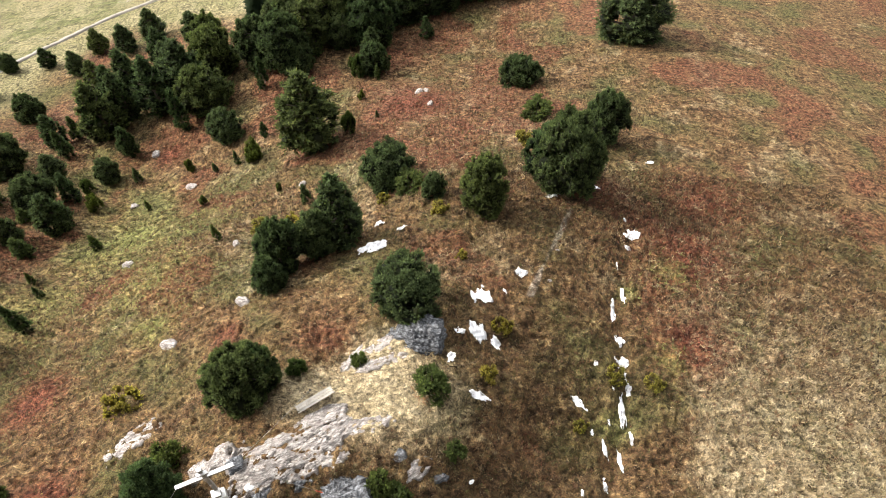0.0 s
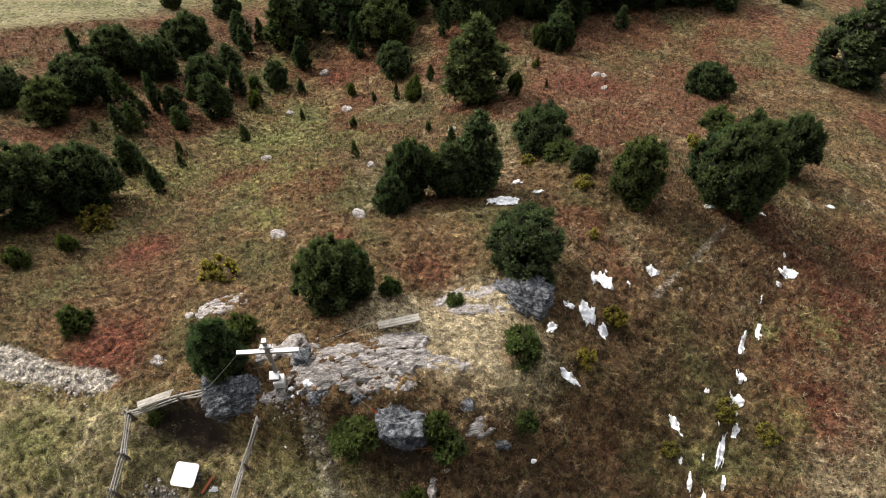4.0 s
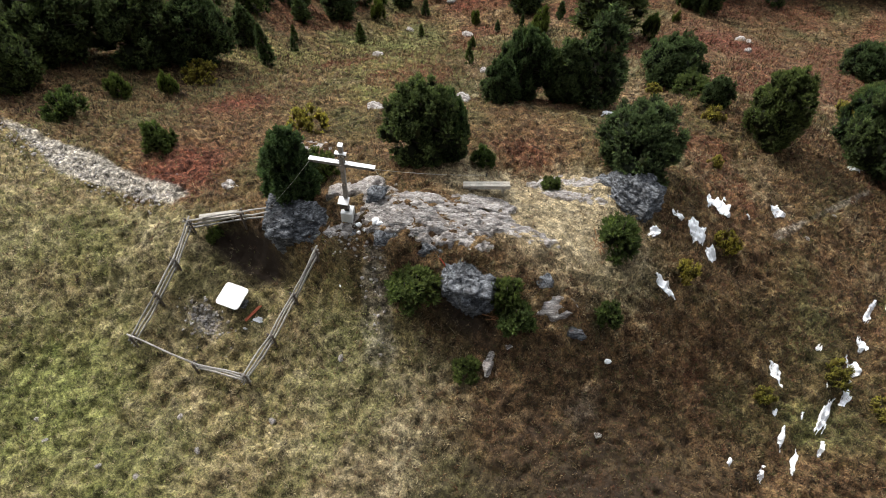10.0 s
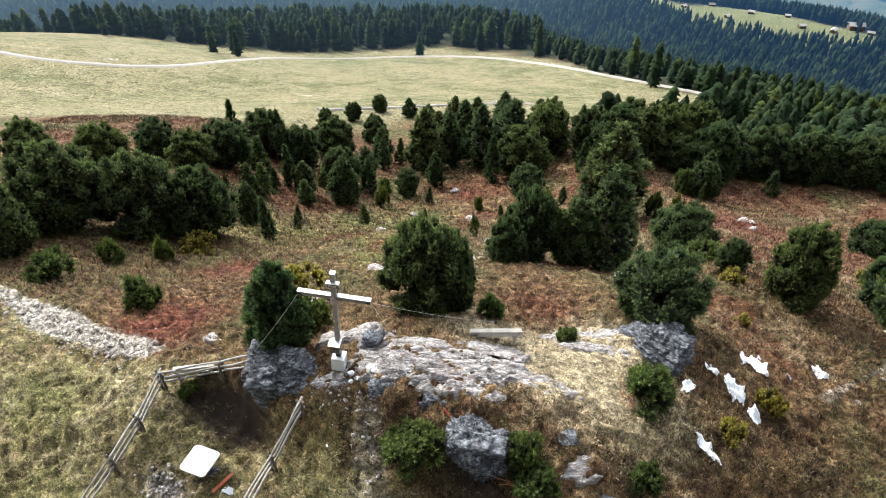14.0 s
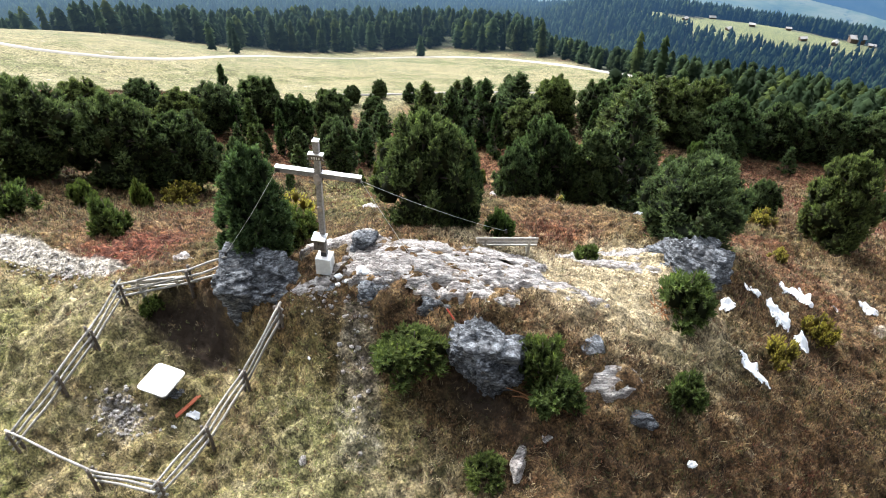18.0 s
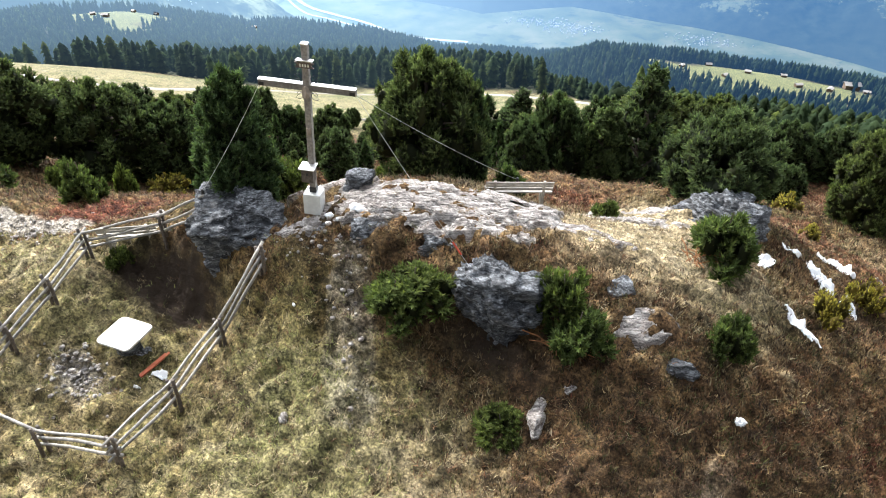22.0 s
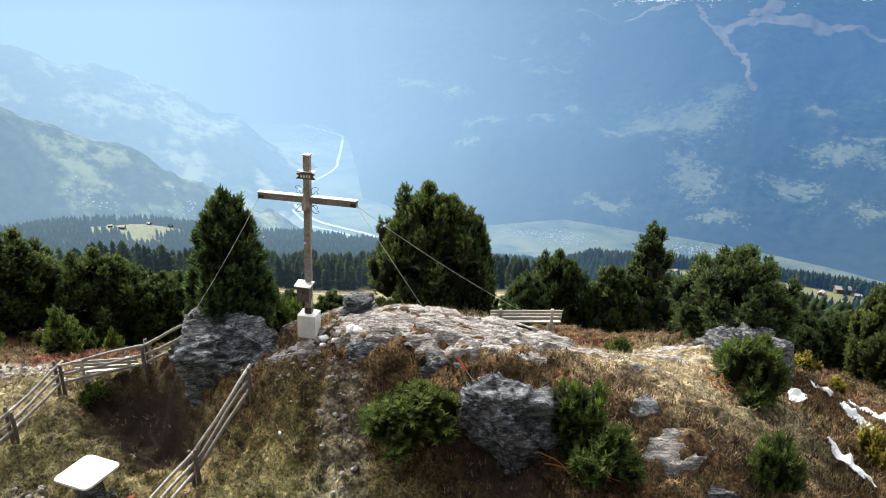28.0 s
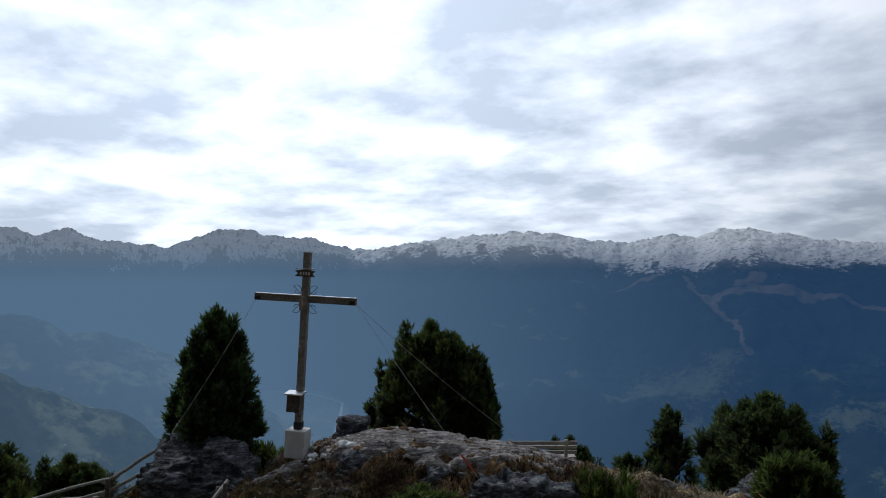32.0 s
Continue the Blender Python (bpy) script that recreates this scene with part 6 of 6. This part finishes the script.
SPRUCES = [(-43.8, 39.4, 5.0, 2.1), (-44.1, 31.6, 4.4, 1.8), (-39.2, 28.9, 3.7, 2.1), (-31.3, 22.0, 4.0, 1.5), (-37.6, 41.5, 4.3, 2.2), (-37.2, 31.9, 2.7, 2.1), (-40.3, 53.9, 6.9, 2.5), (-29.5, 53.4, 6.2, 2.5), (-42.6, 50.2, 4.4, 2.1), (-43.4, 54.7, 3.8, 1.9), (-39.9, 37.2, 2.1, 1.7), (-40.6, 33.4, 4.8, 1.8), (9.6, 79.4, 4.9, 3.3), (-2.1, 69.6, 3.3, 2.1), (-47.3, 39.0, 5.8, 2.3), (-48.7, 34.6, 6.1, 2.3), (-42.4, 31.7, 4.8, 2.4), (-20.6, 57.7, 4.6, 1.8)]
DWARFS = [(-13.6, 9.2, 1.8, 1.5), (-2.7, 32.4, 1.6, 2.5), (-0.7, 31.6, 1.8, 1.4), (8.9, 45.8, 2.0, 3.0), (-31.6, 7.2, 2.2, 2.2), (-32.6, 11.0, 1.9, 1.4), (-23.4, 7.5, 2.1, 1.6), (-31.0, 13.4, 2.3, 1.1), (-7.9, 14.0, 1.3, 1.0), (-0.5, 12.7, 2.0, 1.9), (-6.2, 6.2, 1.15, 1.8), (-3.0, 7.5, 1.6, 1.3), (-2.3, 7.0, 1.4, 1.5), (0.6, 9.4, 1.3, 1.0), (-6.5, 5.7, 1.2, 1.6), (-4.6, 14.6, 0.8, 0.9), (-15.6, 4.1, 0.8, 0.7), (-3.0, 4.7, 0.7, 1.1)]
SHRUBS = [(-32.0, 16.5, 1.6, 2.6), (-18.2, 13.0, 1.7, 2.3), (2.5, 13.9, 1.1, 1.2), (3.5, 17.5, 1.2, 1.3), (7.8, 11.9, 1.0, 1.0), (10.4, 15.3, 1.1, 1.4), (-0.2, 28.5, 1.0, 1.4), (-12.0, 31.0, 0.9, 1.6), (-14.4, 30.5, 1.1, 2.0), (7.0, 40.0, 1.2, 1.8), (1.2, 23.5, 0.7, 0.9), (-4.6, 31.0, 0.9, 1.2), (12.8, 15.0, 0.8, 1.3)]


def plant_all():
    for x, y, h, w in NEAR_PINES:
        plant("slim_pine" if w < 3.3 and h > 4.9 else "low_pine" if w > 1.1 * h else "round_pine" if w > 3.0 or h < 4.5 else "pine", x, y, h, w, "dense dark green stone pine with upright needle tufts on the heath", "pine tree", "stone pines")
    for x, y, h, w in TALL_PINES + EDGE_PINES:
        plant("round_pine" if w > 0.74 * h else "tall_pine", x, y, h, 1.12 * w, "tall dark green stone pine at the forest edge", "pine tree", "stone pines")
    for x, y, h, w in MID_PINES:
        plant("low_pine" if w > 1.1 * h else "round_pine" if w > 0.74 * h else "pine", x, y, h, w, "young dark stone pine on the autumn slope", "pine tree", "stone pines")
    for x, y, h, w in SPRUCES:
        plant("young_spruce", x, y, h, w, "slender young spruce on the slope", "spruce", "young spruces")
    for x, y, h, w in DWARFS:
        plant("dwarf_pine", x, y, h, w, "bright green dwarf mountain pine with upright shoots", "dwarf pine", "dwarf pines")
    for x, y, h, w in SHRUBS:
        plant("shrub", x, y, h, w, "yellow-green juniper shrub in the heath", "shrub", "yellow shrubs")
    # saplings strewn over the slope
    rng = np.random.RandomState(8)
    for k in range(46):
        a = rng.rand()
        x, y = -50 + 44 * rng.rand(), 26 + 36 * rng.rand()
        u, v = along(x, y)
        if u > 46 or (v > 14 and u < 30):
            continue
        h = rng.uniform(1.0, 3.4)
        plant("young_spruce" if rng.rand() < 0.6 else "dwarf_pine", x, y, h, h * rng.uniform(0.38, 0.6), "small young conifer among the heather", "sapling", "saplings")


plant_all()


def dry_branches(x, y, z, seed):
    """Dead orange-brown twigs at the skirt of a dwarf pine."""
    rng = np.random.RandomState(seed)
    bush = thing("dry_branches", "dead orange-brown pine branches beside the dwarf pine", "branches", pose(x, y, z))
    for k in range(16):
        an, up = rng.uniform(0, 6.28), rng.uniform(0.1, 0.7)
        ln = rng.uniform(0.35, 0.8)
        a = np.array([rng.randn() * 0.12, rng.randn() * 0.12, 0.0])
        b = a + ln * np.array([math.cos(an), math.sin(an), up])
        mid = (a + b) / 2 + np.array([0, 0, 0.08])
        part("branch", tube("branch", [a, mid, b], 0.014, M["dry_twig"]), None, bush)


dry_branches(-1.1, 12.2, ground_z(-1.1, 12.2), 3)
dry_branches(-2.7, 6.9, ground_z(-2.7, 6.9), 5)


def build_forest(name, spots, tiers, sides, label, seed):
    """Far conifers, each a stack of ragged skirts, joined into one wood."""
    rng = np.random.RandomState(seed)
    n = len(spots)
    x, y, h, w = spots.T
    z = hill(x, y)
    bend = rng.uniform(0.45, 0.85, n)
    verts, faces, cols, off = [], [], [], 0
    shade = rng.uniform(0.6, 1.35, (n, 1)) * np.array([[0.024, 0.041, 0.027]]) * np.where(rng.rand(n, 1) < 0.2, np.array([[1.5, 1.3, 0.9]]), 1.0)
    for t in range(tiers):
        f0, f1 = t / tiers, (t + 1.75) / tiers
        f1 = min(f1, 1.0)
        r = w / 2 * (1 - 0.92 * f0 ** 1.35) ** bend * (0.7 + 0.3 * min(1, f0 * 5)) * rng.uniform(0.82, 1.18, n)
        a0 = rng.rand(n) * 6.28
        ring = []
        for k in range(sides):
            an = a0 + 2 * math.pi * k / sides
            rr = r * (1.0 if k % 2 == 0 else 0.62) * rng.uniform(0.8, 1.2, n)
            zz = z + h * (0.06 + 0.94 * f0) + (0 if k % 2 else -0.03) * h
            ring.append(np.stack([x + rr * np.cos(an), y + rr * np.sin(an), zz], 1))
        tip = np.stack([x + rng.randn(n) * 0.02 * w, y + rng.randn(n) * 0.02 * w, z + h * (0.06 + 0.94 * f1)], 1)
        v = np.stack(ring + [tip], 1)
        m = sides + 1
        base = off + np.arange(n)[:, None] * m
        for k in range(sides):
            faces.append(np.concatenate([base + k, base + (k + 1) % sides, base + sides], 1))
        verts.append(v.reshape(-1, 3))
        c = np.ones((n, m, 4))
        # shade put into the tint: skirts near the ground darker than the top
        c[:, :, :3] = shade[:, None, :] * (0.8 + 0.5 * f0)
        cols.append(c.reshape(-1, 4))
        off += n * m
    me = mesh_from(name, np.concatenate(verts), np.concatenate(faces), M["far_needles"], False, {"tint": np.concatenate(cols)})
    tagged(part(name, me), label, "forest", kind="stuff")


def forest_spots():
    rng = np.random.RandomState(21)
    near, far = [], []
    # candidates over the slope ahead
    cand = np.stack(polar(rng.uniform(-42, 42, 36000), 60 + 960 * rng.rand(36000) ** 0.62), 1)
    zn = zone(cand[:, 0], cand[:, 1])
    u, v = along(cand[:, 0], cand[:, 1])
    for (x, y), zz, uu, vv in zip(cand, zn, u, v):
        if zz[1] < 0.5 or x * AHEAD[0] + y * AHEAD[1] > 1040:
            continue
        h = rng.uniform(5.5, 11.0)
        w = h * rng.uniform(0.40, 0.62)
        off = math.hypot(x, y)
        if math.degrees(math.atan2(-x, y)) < 25 and off < 330:
            h, w = h * 0.62, w * 0.75
        if off > 430:
            h, w = h * 1.5, w * 1.25
        (near if uu < 250 else far).append((x, y, h, w))
    # the wood's rim beside the heath
    for k in range(70):
        vv = rng.uniform(20, 75)
        uu = rng.uniform(56, 72)
        x, y = -6 - 0.55 * uu + 0.835 * vv, 9 + 0.835 * uu + 0.55 * vv
        h = rng.uniform(5, 9)
        near.append((x, y, 0.7 * h, h * rng.uniform(0.34, 0.46)))
    # single trees on the pasture's rim
    for x, y in ((-196, 112), (-188, 105), (-150, 112), (-146, 116), (-140, 112), (-118, 165), (-40, 146), (-36, 138), (-45, 150)):
        near.append((x, y, rng.uniform(7, 11), rng.uniform(3, 4.5)))
    return np.array(near), np.array(far)


near_wood, far_wood = forest_spots()
build_forest("forest", near_wood, 9, 12, "dark conifer forest at the edge of the pasture", 5)
build_forest("far_forest", far_wood, 3, 6, "dark blue-green conifer forest on the lower slope", 6)

# ---- far huts and tracks ----


def build_hut(x, y, w, d, turn):
    w, d = 0.62 * w, 0.62 * d
    z = float(hill(x, y))
    hut = thing("hay_hut", "dark wooden alpine hut with grey roof on a hay meadow", "hut", pose(x, y, z - 0.3, 0, 0, turn), "alpine huts")
    h = w * 0.42
    part("wall", box(w, d, h, (0, 0, h / 2), 0.05), M["hut_wall"], hut)
    for s in (-1, 1):
        part("roof", box(w * 1.15, d * 0.66, 0.25, (0, s * d * 0.29, h + d * 0.145), 0.03, turn=Matrix.Rotation(radians(-s * 27), 4, "X")), M["hut_roof"], hut)
    part("door", box(w * 0.2, 0.15, h * 0.7, (0, -d / 2 - 0.05, h * 0.35), 0.02), M["dark_wood"], hut)


for ha, hr, hw, hd, ht in ((15.7, 640, 8, 6, 20), (19.6, 618, 7, 5, 70), (21.6, 640, 8, 6, 30), (23.0, 604, 7, 6, 60), (24.6, 628, 8, 6, 10), (28.4, 608, 9, 6, 40), (27.2, 640, 7, 5, 20), (31.9, 632, 18, 11, 25), (30.6, 612, 9, 6, 80), (33, 626, 8, 6, 10), (-26, 850, 12, 8, 30), (-26.8, 868, 9, 6, 60), (-22.5, 890, 10, 8, 10), (-24.0, 895, 8, 6, 0), (-7.8, 915, 12, 8, 30), (-15.4, 870, 9, 7, 10)):
    build_hut(*polar(ha, hr), hw, hd, ht)


def build_track(name, label, pts, w):
    pts = np.array(pts, float)
    t = np.linspace(0, len(pts) - 1, 160)
    cx = np.interp(t, np.arange(len(pts)), pts[:, 0])
    cy = np.interp(t, np.arange(len(pts)), pts[:, 1])
    k = np.ones(15) / 15
    cx[7:-7], cy[7:-7] = np.convolve(cx, k, "valid"), np.convolve(cy, k, "valid")
    dx, dy = np.gradient(cx), np.gradient(cy)
    q = np.hypot(dx, dy)
    nx, ny = -dy / q, dx / q
    rows = []
    for s in np.linspace(-1, 1, 5):
        x, y = cx + nx * s * w / 2, cy + ny * s * w / 2
        rows.append(np.stack([x, y, land(x, y) + 0.30 - 0.75 * s ** 4], 1))
    v = np.concatenate(rows)
    n = len(t)
    f = np.array([(r * n + i, r * n + i + 1, (r + 1) * n + i + 1, (r + 1) * n + i) for r in range(4) for i in range(n - 1)])
    tagged(part(name, mesh_from(name, v, f, M["road"], True)), label, "road", kind="structure")


build_track("road", "pale gravel road across the dry mountain pasture", [(-230, 75), (-180, 62), (-142, 55), (-125, 80), (-132, 105), (-141, 127), (-124, 160), (-98, 169), (-64, 156), (-33, 140), (-12, 128)], 3.0)
build_track("road", "pale gravel track at the near rim of the pasture", [(-110, 12), (-85, 15), (-70, 19), (-64, 22)], 2.4)
build_track("road", "short pale track between the pines and the pasture", [(-68, 66), (-60, 78), (-51.7, 87.8), (-44, 93)], 1.5)

# ---- turf: blades and shrublets ----


def build_turf():
    rng = np.random.RandomState(77)
    n = 100000
    r = 40 * np.sqrt(rng.rand(n)) * rng.rand(n) ** 0.45
    a = rng.rand(n) * 2 * math.pi
    x, y = -5 + r * np.cos(a) * 1.15, 7.5 + r * np.sin(a)
    cv = cover(x, y)
    pal = np.array([STRAW, GREEN, RED, BARE, BROWN])
    wts = np.concatenate([cv, np.clip(1 - cv.sum(1, keepdims=True), 0.05, 1)], 1)
    wts[:, 3] *= 0.2
    wts /= wts.sum(1, keepdims=True)
    pick = (wts.cumsum(1) > rng.rand(n, 1)).argmax(1)
    keep = cv[:, 3] < 0.6
    keep &= (zone(x, y)[:, 3] < 0.35) | (rng.rand(n) < 0.25)
    for cx, cy, turn, length, width in SHEETS:
        dx, dy = x - cx, y - cy
        lx, ly = dx * math.cos(turn) + dy * math.sin(turn), dy * math.cos(turn) - dx * math.sin(turn)
        keep &= ((2 * lx / length) ** 2 + (2 * ly / width) ** 2 > 0.75) | (rng.rand(n) < 0.10)
    x, y, pick = x[keep], y[keep], pick[keep]
    n = len(x)
    z = land(x, y)
    tone = pal[pick] * rng.uniform(0.5, 1.6, (n, 1))
    heath = np.array([(0.045, 0.030, 0.020), (0.15, 0.085, 0.045), (0.26, 0.19, 0.10), (0.085, 0.085, 0.03), (0.15, 0.075, 0.04)])[rng.randint(0, 5, n)]
    tone = np.where((pick == 4)[:, None], heath * rng.uniform(0.7, 1.4, (n, 1)), tone)
    tall = np.where(pick == 0, rng.uniform(0.05, 0.15, n), np.where(pick == 4, rng.uniform(0.05, 0.15, n), rng.uniform(0.04, 0.11, n)))
    tall = tall * (1 + step(14, 30, np.hypot(x + 5, y - 7.5)))
    verts, cols = [], []
    lie = rng.rand(n) * 6.28
    for k in range(6):
        an = lie + rng.uniform(-1.6, 1.6, n) + k * 0.9
        out = rng.uniform(0.5, 1.6, n) * tall
        bx, by = x + rng.randn(n) * 0.05, y + rng.randn(n) * 0.05
        wd = np.where(pick == 0, 0.007, 0.009) * (1 + step(14, 30, np.hypot(x + 5, y - 7.5))) * rng.uniform(0.7, 1.5, n)
        px, py = -np.sin(an) * wd, np.cos(an) * wd
        tip = np.stack([bx + np.cos(an) * out, by + np.sin(an) * out, z + tall * rng.uniform(0.6, 1.1, n)], 1)
        v = np.stack([np.stack([bx - px, by - py, z - 0.02], 1), np.stack([bx + px, by + py, z - 0.02], 1), tip], 1)
        verts.append(v.reshape(-1, 3))
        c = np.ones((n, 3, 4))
        # blades darker at the foot, lighter at the tip
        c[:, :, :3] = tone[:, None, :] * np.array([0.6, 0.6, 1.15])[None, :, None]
        cols.append(c.reshape(-1, 4))
    v = np.concatenate(verts)
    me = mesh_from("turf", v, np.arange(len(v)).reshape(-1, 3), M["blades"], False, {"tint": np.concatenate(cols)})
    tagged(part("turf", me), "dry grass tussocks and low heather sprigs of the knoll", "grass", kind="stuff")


build_turf()


def build_heath():
    """Sprigs of dwarf shrubs, in patches of one kind, over the brown slopes."""
    rng = np.random.RandomState(31)
    n = 84000
    u, v = 2 + 62 * rng.rand(n) ** 0.75, rng.uniform(-46, 50, n)
    x, y = -6 - 0.55 * u + 0.835 * v, 9 + 0.835 * u + 0.55 * v
    m, k = n // 3, n // 2
    x[:m], y[:m] = rng.uniform(0, 34, m), rng.uniform(-6, 36, m)
    x[m:k], y[m:k] = rng.uniform(-8, 9, k - m), rng.uniform(-6, 17, k - m)
    cv, zn = cover(x, y), zone(x, y)
    d = np.hypot(x + 6, y - 10)
    near = np.arange(n) < k
    keep = (near | (d > 15)) & (zn[:, 0] + zn[:, 1] < 0.4) & (cv[:, 3] < 0.3) & (cv[:, 0] + cv[:, 1] < np.where(near & (d < 14), 0.40, 0.75))
    for sx, sy, sw, sd in SNOW:
        keep &= (x - sx) ** 2 + (y - sy) ** 2 > (0.36 * max(sw, sd)) ** 2
    for cx, cy, turn, length, width in SHEETS:
        dx, dy = x - cx, y - cy
        lx, ly = dx * math.cos(turn) + dy * math.sin(turn), dy * math.cos(turn) - dx * math.sin(turn)
        keep &= (2 * lx / length) ** 2 + (2 * ly / width) ** 2 > 0.9
    x, y, cv = x[keep], y[keep], cv[keep]
    n = len(x)
    kinds = np.array([(0.045, 0.032, 0.021), (0.110, 0.066, 0.036), (0.080, 0.076, 0.032), (0.150, 0.056, 0.036), (0.27, 0.205, 0.12)])
    pick = np.where(fbm(x * 0.5, y * 0.5, 3, 57) + 0.30 * (rng.rand(n) - 0.5) > 0.50, 1, 0)
    pick = np.where((fbm(x * 0.3 + 9, y * 0.3, 3, 59) > 0.53) & (rng.rand(n) < 0.55), 2, pick)
    pick = np.where(rng.rand(n) < 0.06 + 0.75 * cv[:, 2], 3, pick)
    pick = np.where(rng.rand(n) < 0.12 + 0.9 * cv[:, 0], 4, pick)
    pick = np.where(rng.rand(n) < cv[:, 1] * 0.8, 2, pick)
    tone = kinds[pick] * rng.uniform(0.7, 1.35, (n, 1))
    z = land(x, y)
    far = 1 + 0.8 * step(16, 34, np.hypot(x + 6, y - 10))
    size = rng.uniform(0.06, 0.16, n) * far
    verts, cols = [], []
    for k in range(7):
        an = rng.rand(n) * 6.28
        bx, by = x + rng.randn(n) * 0.08 * far, y + rng.randn(n) * 0.08 * far
        wd = 0.014 * far * rng.uniform(0.7, 1.5, n)
        px, py = -np.sin(an) * wd, np.cos(an) * wd
        out = size * rng.uniform(0.1, 0.7, n)
        tip = np.stack([bx + np.cos(an) * out, by + np.sin(an) * out, z + size * rng.uniform(0.5, 1.1, n)], 1)
        verts.append(np.stack([np.stack([bx - px, by - py, z - 0.03], 1), np.stack([bx + px, by + py, z - 0.03], 1), tip], 1).reshape(-1, 3))
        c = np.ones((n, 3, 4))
        # sprigs darker at the foot than at the tip
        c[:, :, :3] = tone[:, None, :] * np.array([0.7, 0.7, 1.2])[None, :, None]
        cols.append(c.reshape(-1, 4))
    v = np.concatenate(verts)
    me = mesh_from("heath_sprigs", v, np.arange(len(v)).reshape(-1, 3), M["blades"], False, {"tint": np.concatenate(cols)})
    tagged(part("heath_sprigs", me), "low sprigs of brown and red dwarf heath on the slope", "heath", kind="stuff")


build_heath()
